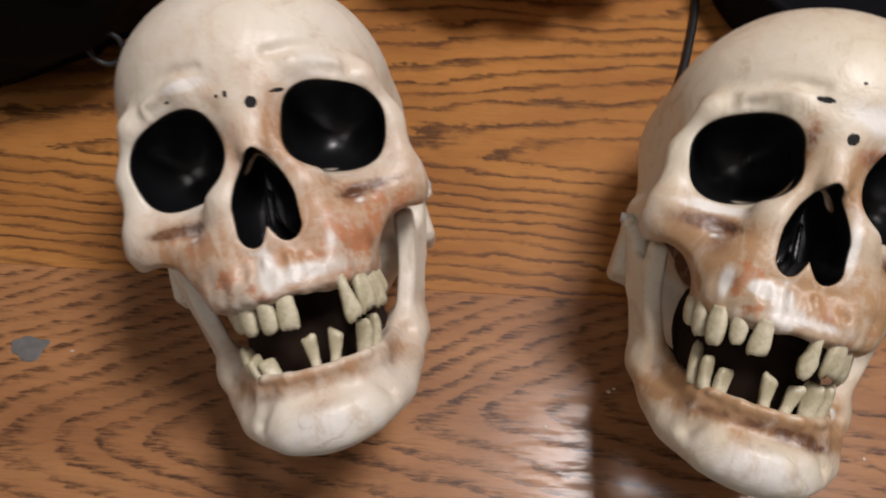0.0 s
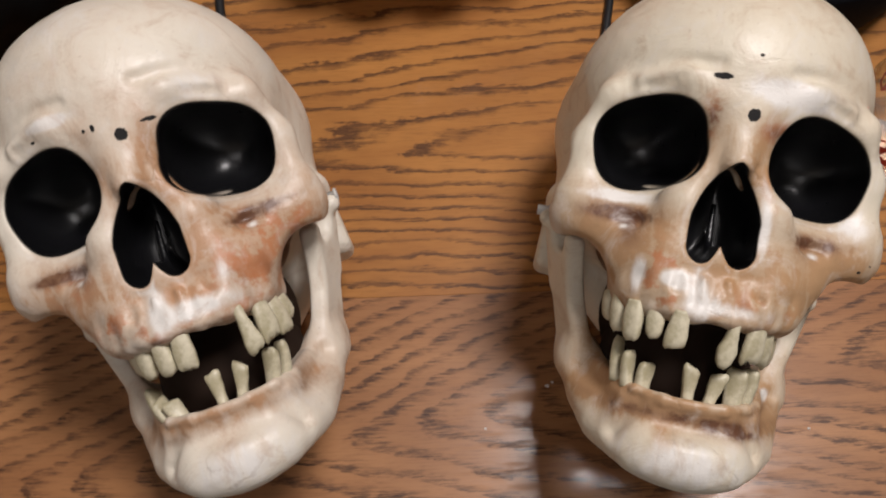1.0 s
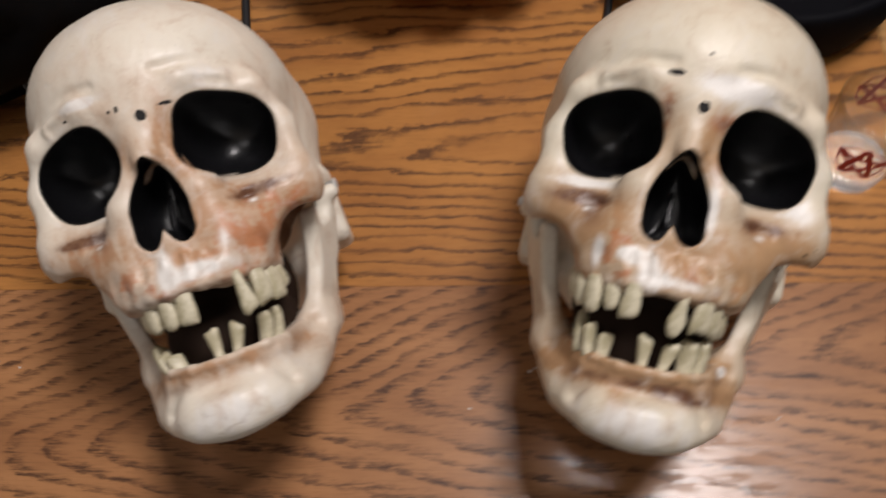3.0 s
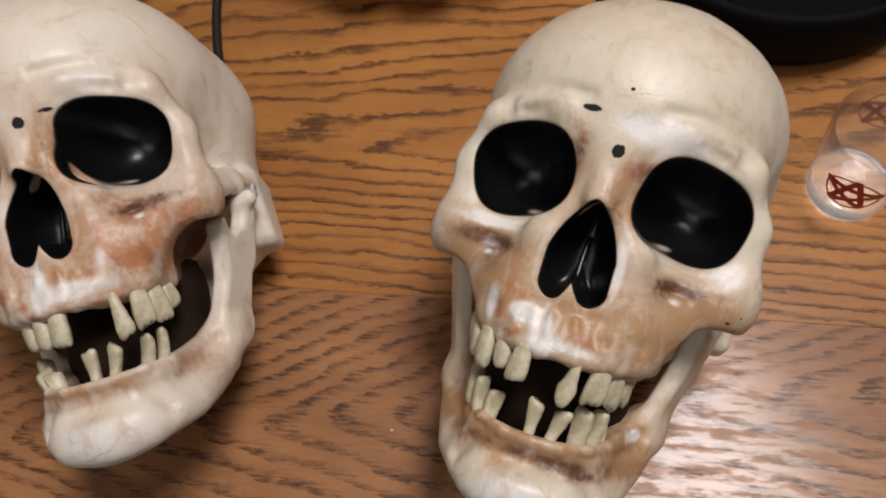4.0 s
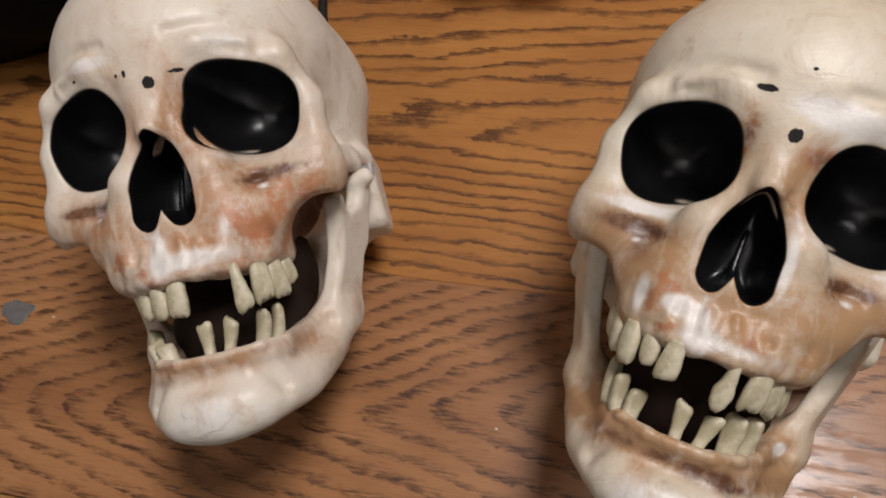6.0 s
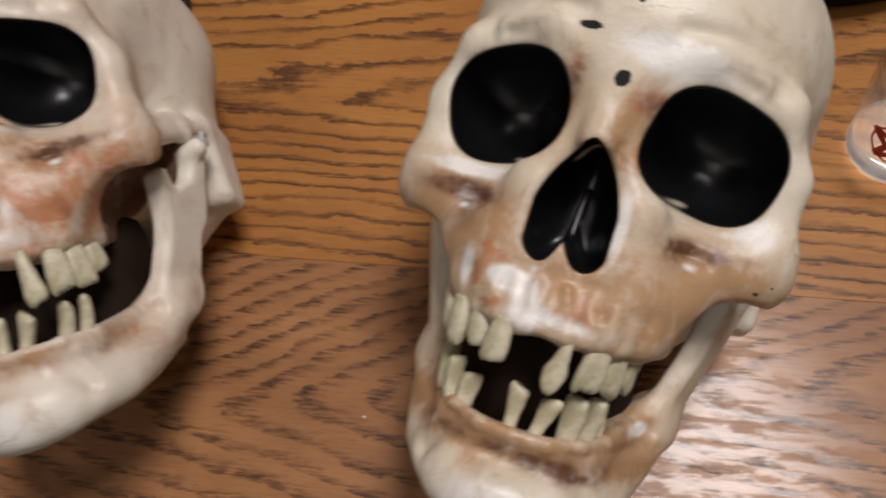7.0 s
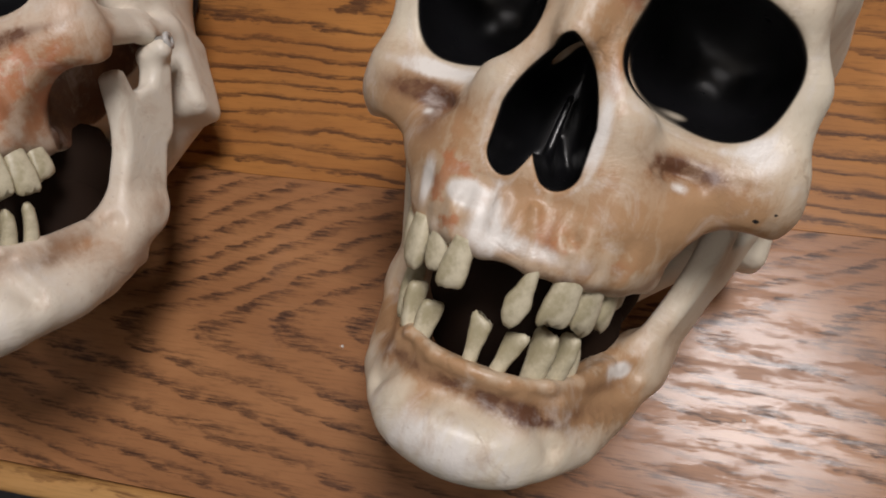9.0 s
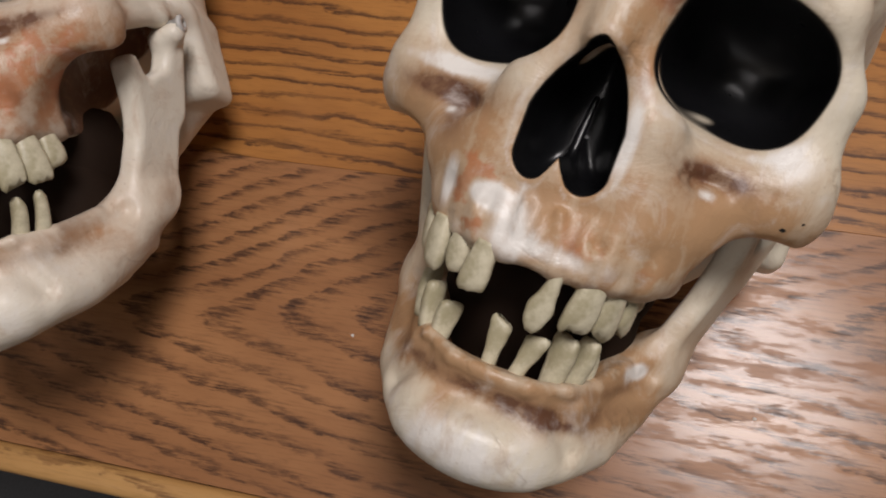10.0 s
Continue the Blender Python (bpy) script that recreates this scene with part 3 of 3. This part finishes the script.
def tooth_mesh(width, length, thick, flare, seed):
    """A worn tooth, lofted from root to tip: a canine, a waisted peg, a flat-topped peg or a broad chipped one, by its flare."""
    if flare < 0:
        outline = ((0, 0.72), (0.2, 0.88), (0.5, 1.0), (0.8, 0.90), (0.94, 0.68), (1, 0.40))
    elif flare > 0.38:
        outline = ((0, 0.60), (0.25, 0.56), (0.5, 0.74), (0.82, 1.0), (0.94, 0.92), (1, 0.60))
    elif flare > 0.3:
        outline = ((0, 0.50), (0.2, 0.46), (0.4, 0.66), (0.66, 1.0), (0.85, 0.82), (0.95, 0.60), (1, 0.35))
    elif flare > 0.2:
        outline = ((0, 0.64), (0.3, 0.66), (0.7, 0.88), (0.92, 1.0), (0.97, 0.94), (1, 0.74))
    else:
        outline = ((0, 0.74), (0.3, 0.86), (0.65, 1.0), (0.9, 0.98), (0.96, 0.90), (1, 0.66))
    slant = 0.32 * noise.noise(Vector((seed * 1.7, 3.1, 0.4))) if flare >= 0 else 0.0
    sway = 0.16 * noise.noise(Vector((seed * 2.9, 0.3, 7.7)))
    bm = bmesh.new()
    rings, around, rows = [], 16, 14
    for r in range(rows + 1):
        t = r / rows
        t = t if t < 0.85 else 1 - (1 - t) ** 1.35 * 0.15 ** -0.35
        for (t0, w0), (t1, w1) in zip(outline, outline[1:]):
            if t <= t1 + 1e-6:
                u = (t - t0) / (t1 - t0)
                w = w0 + (w1 - w0) * u * u * (3 - 2 * u)
                break
        body = thick * (1.05 - 0.28 * t) * min(1.0, (0.5 + 4 * (1 - t)))
        ring = []
        for i in range(around):
            a = 2 * math.pi * i / around
            ca, sa = math.cos(a), math.sin(a)
            cx, cz = math.copysign(abs(ca) ** 0.72, ca), math.copysign(abs(sa) ** 0.72, sa)
            ridge = 1 + (0.16 * math.cos(cx * 5.5) * t if width > 8.2 and cz > 0 else 0)
            chip = 0.07 * noise.noise(Vector((cx * 1.5 + seed, seed * 1.3, cz))) * t ** 3
            bite = 0.05 * math.cos(cx * 7) * t ** 4 if width > 8.2 else 0.0
            x = cx * 0.5 * w * width + sway * width * t
            y = -(t + chip + bite + slant * cx * 0.5 * t ** 3) * length
            ring.append(bm.verts.new((x * 0.001, y * 0.001, (cz * 0.5 * body * ridge + 0.12 * thick * math.sin(t * 3)) * 0.001)))
        rings.append(ring)
    for a, b in zip(rings, rings[1:]):
        for i in range(around):
            k = (i + 1) % around
            bm.faces.new((a[i], b[i], b[k], a[k]))
    bm.faces.new(rings[0][::-1])
    bm.faces.new(rings[-1])
    bmesh.ops.recalc_face_normals(bm, faces=bm.faces[:])
    return bm


# (x, root y, z, width, length, lean about z, turn about y, flare)
UPPER_B = [
    (-34, -73, -22.5, 7, 12, 4, -64, -0.12), (-31, -74, -14.5, 7.5, 14.5, 3, -54, -0.12), (-26, -75, -6.5, 8.2, 15.5, 1, -38, -0.1),
    (-18.5, -75, -2.5, 7.0, 13, 0, -16, -0.08), (-10.5, -76, 3.0, 8.2, 14.5, -4, -6, 0.16),
    (9.5, -75.5, 2.5, 7.4, 19, -10, 6, 0.34), (18, -76, -1.0, 9.2, 15, -5, 30, 0.12), (23, -76, -8.0, 8.6, 15.5, -2, 48, 0.1), (26.5, -75.5, -16.0, 6.5, 15, 2, 62, 0.1), (27.5, -74, -25.0, 6.5, 12, 3, 72, 0.1),
]
LOWER_B = [
    (-27, -105, -18.5, 7.0, 17.5, -4, -62, -0.18), (-23.5, -106, -12.5, 6.4, 14, -4, -46, 0.18), (-18.5, -107, -9, 7, 12, 6, -30, 0.2),
    (-2.0, -108, -5.0, 6.6, 15, 0, -4, 0.22), (5.5, -108, -5.5, 6.8, 14, 14, 4, 0.22),
    (15, -107, -8.5, 8.4, 15, 2, 28, 0.1), (20, -106, -13.0, 7.6, 15, 6, 44, 0.12), (22.5, -105, -19.5, 6.5, 10, -4, 60, 0.1),
]
UPPER_A = [
    (-30, -73, -25, 7.5, 12, 4, -64, -0.05), (-27, -74, -16, 7.6, 15, 3, -54, -0.08), (-21, -75.5, -6, 8.2, 15.5, 3, -36, -0.08), (-13, -76, -0.5, 7.8, 15.5, 3, -20, 0.1),
    (-4.5, -76, 1.5, 8.4, 15.5, -3, -4, 0.16),
    (17.5, -75.5, -1.5, 7.6, 19, 8, 14, 0.40), (24.5, -76, -8.0, 8.8, 15.5, 4, 40, 0.12), (27.8, -75.5, -14.5, 8.8, 16, 10, 52, 0.1), (29.5, -74, -22, 7.5, 14, 16, 62, 0.06),
]
LOWER_A = [
    (-26, -105, -21, 7, 13, -8, -62, 0.12), (-22, -106, -12.5, 7.4, 10, -14, -46, 0.18), (-16, -107, -9, 7.4, 9.5, -22, -30, 0.2),
    (0.5, -108, -6, 6.4, 15, -4, -4, 0.22), (7.5, -108, -6.5, 6.4, 15, 12, 4, 0.22),
    (19.5, -106, -12, 7.8, 14, 10, 38, 0.10), (24, -105, -18, 7.2, 14, 8, 52, 0.12),
]


def make_skull(m, paint, material, label, seed, upper, lower):
    skull = tagged(new("skull"), label, "skull prop", "pair of skulls")
    skull.matrix_world = m
    cranium = new("cranium", skull_mesh("cranium", CRANIUM, paint, material, seed))
    jaw = new("jaw", skull_mesh("jaw", JAW, paint, material, seed + 3))
    cranium.parent = jaw.parent = skull
    # dark solid bodies close the mouth; its shade is in their colour
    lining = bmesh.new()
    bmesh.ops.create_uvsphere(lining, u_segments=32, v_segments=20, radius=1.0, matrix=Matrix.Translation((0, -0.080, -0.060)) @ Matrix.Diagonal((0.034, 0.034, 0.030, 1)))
    part("mouth_lining", lining, LINING, skull, "dark brown inside of the mouth, shade put into its colour")
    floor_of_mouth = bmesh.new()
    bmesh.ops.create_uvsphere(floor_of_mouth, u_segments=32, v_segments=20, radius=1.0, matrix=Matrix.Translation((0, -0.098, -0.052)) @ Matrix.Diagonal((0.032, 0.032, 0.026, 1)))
    part("mouth_floor", floor_of_mouth, LINING, skull, "dark brown floor of the mouth, shade put into its colour")
    jaw["label"] = "hinged lower jaw hanging open"
    for n, (x, y, z, w, l, lean, turn, flare) in enumerate(upper):
        ob = part("upper_tooth", tooth_mesh(w, l, 5.2, flare, n + seed), TOOTH, cranium)
        ob.matrix_local = pose(x * 0.001, (y + 1.5) * 0.001, z * 0.001, 0, turn, lean)
    for n, (x, y, z, w, l, lean, turn, flare) in enumerate(lower):
        ob = part("lower_tooth", tooth_mesh(w, l, 5.0, flare, n + 20 + seed), TOOTH, jaw)
        ob.matrix_local = pose(x * 0.001, (y - 1.5) * 0.001, z * 0.001, 180, -turn, -lean)
    for sx in (-1, 1):
        pin = part("hinge_pin", lathe([(0, -0.004), (0.0024, -0.004), (0.0024, 0.001), (0.0034, 0.0012), (0.0034, 0.0024), (0.0014, 0.003), (0.001, 0.0016), (0, 0.0016)], 16), PIN, jaw, "clear plastic hinge pin")
        pin.matrix_local = pose(sx * 0.0645, -0.041, -0.067, 0, 90, 0)
    return skull


PAINT_A = dict(
    slip=(0.0, 0.0), lean=(-1.8, -1.5),
    umber=[(37, -41.5, 9, 2.4, 1.7), (46, -40.5, 7, 1.5, 1.0), (29, -43.5, 5, 1.4, 0.9), (-38, -41.5, 10, 2.4, 1.7), (-47, -41, 6, 1.5, 0.9), (33, -45, 4, 4, 0.5), (-33, -46, 4, 4, 0.6), (0, -77.3, 40, 1.3, 0.9), (-48, -40, 6, 2, 0.6), (-20, -114, 16, 2.2, 0.5), (24, -113, 12, 2, 0.4), (30, -106, 3, 8, 0.4), (-12, 2, 4, 3, 0.35), (24, -70, 1.5, 6, 0.4), (-16, -70, 1.5, 6, 0.5), (-26, -68, 1.5, 7, 0.5), (33, -66, 2, 8, 0.4), (52, -6, 2, 16, 0.25)],
    wash=[(0, -62, 55, 20, 1.2), (-46, -48, 20, 14, 1.0), (46, -50, 24, 16, 1.0), (10, -14, 9, 20, 1.3), (-9, -16, 9, 18, 1.1), (20, -42, 16, 16, 0.6), (56, -30, 8, 16, 0.5), (0, 10, 40, 10, 0.3), (38, -106, 16, 18, 0.6), (-18, -111, 22, 5, 0.9), (-36, -100, 12, 18, 0.6), (12, -112, 18, 5, 0.7), (50, 0, 14, 24, 0.35), (0, 50, 60, 12, 0.3), (-20, 30, 22, 8, 0.35), (0, -122, 8, 10, 0.4), (0, -109, 30, 2.5, 0.6)],
    rust=[(39, -51, 17, 10, 1.8), (24, -64, 13, 9, 1.4), (-22, -68, 16, 8, 1.5), (-36, -46, 10, 6, 0.8), (2, -75, 20, 4, 0.9), (12, -14, 6, 8, 0.5), (-44, -52, 12, 6, 0.5)],
    pale=[(-8, -66, 4, 9, 1.4), (6, -70, 14, 4, 1.2), (18, -60, 4, 5, 0.7), (-22, 12, 8, 2.5, 1.8), (33, -46.5, 2.4, 1.6, 0.9), (-34, -46.5, 2.4, 1.6, 0.9), (-10, 50, 24, 16, 0.5), (0, -130, 24, 9, 0.9), (30, 12, 16, 5, 0.6)],
    # first spot: the drilled brow hole, coloured dark instead of cut
    chip=[(1.4, -0.8, 2.5, 2.7, 1.2), (-7.5, 4.5, 1.0, 1.8, 1.0), (-11, 4.5, 1.0, 1.4, 0.8), (12.5, 2, 4.5, 1.2, 0.8), (-31, 8, 1.6, 0.9, 0.8), (22, 26, 2.4, 0.4, 0.55)],
)
PAINT_B = dict(
    slip=(0.8, 2.2), lean=(1.4, 2.0),
    umber=[(37, -41.5, 11, 2.6, 1.7), (-39, -41.5, 12, 3.0, 1.9), (-33, -48, 5, 7, 0.75), (30, -46, 5, 5, 0.5), (2, -114, 30, 2.2, 1.5), (18, -117, 11, 1.8, 1.4), (-26, -116, 5, 6, 0.5), (-6, -127, 0.6, 7, 0.55), (0, -77.3, 40, 1.3, 0.8), (-11, -2, 3.2, 5, 1.0), (14, -5, 6, 3, 0.7), (34, -108, 10, 1.5, 0.6), (10, -70, 1.2, 7, 0.35), (17, -72, 1.2, 6, 0.35), (-28, -66, 1.5, 8, 0.4), (36, 12, 12, 1.5, 0.3), (-30, 12, 12, 1.5, 0.3), (56, 2, 2, 16, 0.3)],
    wash=[(0, -62, 64, 22, 1.4), (-46, -46, 22, 14, 1.3), (46, -48, 22, 15, 1.2), (-9, -14, 9, 20, 1.1), (10, -16, 9, 20, 1.1), (0, -112, 46, 6, 2.0), (36, -102, 14, 18, 1.2), (-34, -100, 12, 20, 1.1), (-10, -124, 5, 14, 0.9), (0, 55, 70, 18, 0.4), (50, 20, 20, 20, 0.4)],
    rust=[(-11, -3, 4, 8, 1.8), (14, -5, 6, 4, 1.5), (-23, -60, 2.4, 8, 2.4), (-18, -58, 6, 1.8, 1.8), (-19, -71, 6, 4, 1.8), (20, -69, 12, 3, 0.8), (10, -66, 5, 8, 0.5), (14, -28, 4, 16, 0.5), (34, -44, 10, 4, 0.5), (-36, -44, 10, 4, 0.5)],
    pale=[(-15, -63.5, 5.5, 3.2, 2.0), (-28, -64, 2.5, 7, 1.2), (-6, -69, 5, 9, 1.2), (8, -72, 14, 3, 0.8), (-40, -35, 14, 2.5, 1.3), (52, -33, 8, 6, 0.9), (14, 10, 15, 5, 1.6), (13, -40, 3, 10, 0.9), (0, -130, 24, 9, 1.0), (36, -104, 3, 2.5, 1.4), (35, -46.5, 2.5, 1.5, 0.9), (-35, -46.5, 2.5, 1.5, 0.9)],
    # the first of these darkens the drilled hole in the brow
    chip=[(2.8, 0, 2.5, 2.7, 1.2), (-10, 13, 4.2, 1.6, 1.0), (2, 22, 1.2, 0.9, 0.95), (4.5, 23, 0.8, 0.4, 0.7), (56, -49, 2.0, 1.2, 0.7), (60, -46, 1.0, 0.8, 0.7)],
)


def skull_pose(origin, turn, slope, tilt):
    """Lies on its back with the face tipped up by the slope, turned on the table."""
    r, s, k = (radians(a) for a in (turn, slope, tilt))
    x = Vector((math.cos(r), math.sin(r), 0))
    y = Vector((-math.sin(r) * math.cos(s), math.cos(r) * math.cos(s), math.sin(s)))
    z = x.cross(y)
    x, z = x * math.cos(k) - z * math.sin(k), z * math.cos(k) + x * math.sin(k)
    m = Matrix((x, y, z)).transposed().to_4x4()
    m.translation = Vector(origin) - 0.0025 * x
    return m


make_skull(skull_pose((-0.0728, 0.2195, 0.1541), 13.2, 24.5, -3), PAINT_A, BONE_PALE, "cream painted skull prop with gap teeth lying on the oak table", 1, UPPER_A, LOWER_A)
make_skull(skull_pose((0.1562, 0.1903, 0.1541), -19.5, 24, -0.5), PAINT_B, BONE_TAN, "tan washed skull prop with gap teeth lying on the oak table", 5, UPPER_B, LOWER_B)

# ---- the things round the skulls ----
GX, GY, G_FOOT, G_RIM, G_TALL = 0.297, 0.248, 0.0210, 0.0255, 0.062
glass = tagged(new("shot_glass"), "clear shot glass with red printed star emblem standing on the table", "shot glass")
glass.matrix_world = pose(GX, GY, 0)
bm = lathe([(G_FOOT, 0.009), (G_FOOT + 0.0015, 0.026), (G_RIM, G_TALL - 0.001), (G_RIM - 0.0007, G_TALL), (G_RIM - 0.0018, G_TALL - 0.001), (G_FOOT - 0.0005, 0.026), (G_FOOT - 0.002, 0.0115)], 144)
for v in bm.verts:
    flute = 1 + 0.012 * math.cos(18 * math.atan2(v.co.y, v.co.x)) * (v.co.z < 0.03)
    v.co.x, v.co.y = v.co.x * flute, v.co.y * flute
body = part("glass_wall", bm, THIN_GLASS, glass, "clear fluted glass wall")
foot = part("glass_foot", lathe([(0, 0.0002), (G_FOOT - 0.003, 0.0002), (G_FOOT - 0.0008, 0.002), (G_FOOT, 0.009), (G_FOOT - 0.002, 0.0115), (G_FOOT * 0.6, 0.0095), (0, 0.009)], 64), FOOT_GLASS, glass, "thick clear glass foot")
body.visible_shadow = foot.visible_shadow = False


def wall_strip(pts, width, material, parent, name):
    """A flat printed stroke along (angle, height) pairs on the glass's wall."""
    bm = bmesh.new()
    rows = []
    for i, (a, h) in enumerate(pts):
        a0, h0 = pts[max(i - 1, 0)]
        a1, h1 = pts[min(i + 1, len(pts) - 1)]
        r = G_FOOT + (G_RIM - G_FOOT) * (h - 0.009) / (G_TALL - 0.01) + 0.0003
        du, dv = (a1 - a0) * r, h1 - h0
        n = math.hypot(du, dv) or 1
        ou, ov = -dv / n * width / 2, du / n * width / 2
        rows.append([bm.verts.new((r * math.cos(a + k * ou / r), r * math.sin(a + k * ou / r), h + k * ov)) for k in (-1, 1)])
    for (p, q), (u, w) in zip(rows, rows[1:]):
        bm.faces.new((p, u, w, q))
    return part(name, bm, material, parent)


def emblem(angle, height, radius):
    r = G_FOOT + 0.002
    circle = [(angle + radius * math.cos(t) / r, height + radius * math.sin(t)) for t in (2 * math.pi * i / 40 for i in range(41))]
    wall_strip(circle, 0.0011, RED, glass, "emblem_ring")
    tips = [(angle + radius * 1.12 * math.cos(t) / r, height + radius * 1.12 * math.sin(t)) for t in (math.pi / 2 + 2 * math.pi * i * 2 / 5 for i in range(6))]
    for (a0, h0), (a1, h1) in zip(tips, tips[1:]):
        wall_strip([(a0 + (a1 - a0) * k / 8, h0 + (h1 - h0) * k / 8) for k in range(9)], 0.0030, RED, glass, "emblem_stroke")


emblem(radians(-121), 0.034, 0.0130)
emblem(radians(62), 0.043, 0.0125)

pumpkin = tagged(new("pumpkin"), "orange ribbed plastic pumpkin decoration at the back of the table", "pumpkin")
pumpkin.matrix_world = pose(0.07, 0.515, 0.0)
bm = lathe([(0.0, 0.006), (0.05, 0.002), (0.085, 0.006), (0.118, 0.028), (0.132, 0.06), (0.128, 0.09), (0.105, 0.125), (0.075, 0.148), (0.035, 0.152), (0, 0.145)], 160)
for v in bm.verts:
    a = math.atan2(v.co.y, v.co.x)
    g = 1 - 0.10 * (1 - abs(math.cos(a * 8.5))) ** 2
    v.co.x, v.co.y = v.co.x * g, v.co.y * g
part("shell", bm, ORANGE, pumpkin)
part("stalk", tube([(0, 0, 0.14), (0.004, 0.002, 0.165), (0.014, 0.006, 0.185)], 0.011), plain("green_stalk", (0.05, 0.08, 0.02), 0.6), pumpkin)

bowl = tagged(new("bowl"), "glossy black round plastic bowl behind the tan skull", "bowl")
bowl.matrix_world = pose(0.287, 0.421, 0)
part("bowl_body", lathe([(0, 0.0), (0.084, 0.0), (0.094, 0.006), (0.099, 0.02), (0.1005, 0.048), (0.099, 0.0515), (0.0955, 0.052), (0.093, 0.049), (0.088, 0.02), (0.07, 0.008), (0, 0.006)], 96), BLACK, bowl)
sweet = tagged(new("wrapped_sweet"), "small yellow wrapped sweet lying in the black bowl", "sweet")
sweet.matrix_world = pose(0.250, 0.380, 0.0115, 0, 0, 25)
bm = bmesh.new()
bmesh.ops.create_uvsphere(bm, u_segments=20, v_segments=12, radius=1, matrix=Matrix.Diagonal((0.009, 0.006, 0.005, 1)))
part("wrapper", bm, YELLOW, sweet)

bag = tagged(new("bag"), "slack dull black bag slumped at the back of the table", "bag")
# stretched forward so that its black also covers table that only lies in shade
bag.matrix_world = pose(-0.300, 0.438, 0)
bm = bmesh.new()
bmesh.ops.create_icosphere(bm, subdivisions=5, radius=1)
for v in bm.verts:
    p = v.co.copy()
    wrinkle = 1 + 0.10 * noise.noise(p * 2.3) + 0.05 * noise.noise(p * 6.0) + 0.02 * noise.noise(p * 15.0)
    v.co = Vector((p.x * 0.195 * wrinkle, p.y * 0.115 * wrinkle, max(0.0, 0.085 + p.z * 0.115 * wrinkle)))
part("bag_body", bm, BAG, bag)
loop = [(0.112 + 0.010 * math.cos(a), -0.092 + 0.005 * math.sin(a), 0.046 + 0.008 * math.sin(a)) for a in (2 * math.pi * i / 10 for i in range(11))]
part("buckle", tube(loop, 0.0018), plain("grey_plastic", (0.022, 0.022, 0.025), 0.4), bag, "grey plastic buckle")


def cable(points, radius, label):
    ob = part("cable", tube(points, radius, 12), CABLE, None)
    return tagged(ob, label, "cable")


cable([(-0.075, 0.50, 0.003), (-0.072, 0.40, 0.003), (-0.058, 0.335, 0.006), (-0.043, 0.305, 0.010), (-0.044, 0.285, 0.006), (-0.058, 0.268, 0.003)], 0.0030, "thin black cable running under the cream skull")
cable([(0.20, 0.52, 0.0027), (0.186, 0.42, 0.0027), (0.170, 0.365, 0.0027), (0.151, 0.318, 0.0027), (0.146, 0.285, 0.0027), (0.158, 0.255, 0.0027)], 0.0027, "black cable lying on the table beside the bowl")


def flat_blot(name, at, sx, sy, material, label, category, seed, thick=0.0004):
    bm = bmesh.new()
    rim = []
    for i in range(36):
        a = 2 * math.pi * i / 36
        g = 1 + 0.45 * noise.noise(Vector((math.cos(a) * 1.6 + seed, math.sin(a) * 1.6, seed)))
        rim.append((sx * g * math.cos(a), sy * g * math.sin(a)))
    low = [bm.verts.new((x, y, 0)) for x, y in rim]
    top = [bm.verts.new((x * 0.94, y * 0.94, thick)) for x, y in rim]
    bm.faces.new(top)
    for i in range(36):
        k = (i + 1) % 36
        bm.faces.new((low[i], low[k], top[k], top[i]))
    ob = part(name, bm, material, None, smooth=False)
    ob.matrix_world = pose(at[0], at[1], 0.0, 0, 0, EDGE_TURN)
    return tagged(ob, label, category)


flat_blot("paint_splash", (-0.2225, 0.180), 0.0105, 0.0068, GREYPAINT, "grey dried paint splash stuck on the table", "paint splash", 3.0)
for x, y, r in ((-0.199, 0.177, 0.0008), (0.086, 0.141, 0.0011), (0.089, 0.1425, 0.0007), (0.211, 0.100, 0.0009), (0.051, 0.124, 0.0008)):
    flat_blot("crumb", (x, y), r, r * 0.7, CRUMB, "tiny whitish crumb on the oak table", "crumb", x * 50, 0.0005)
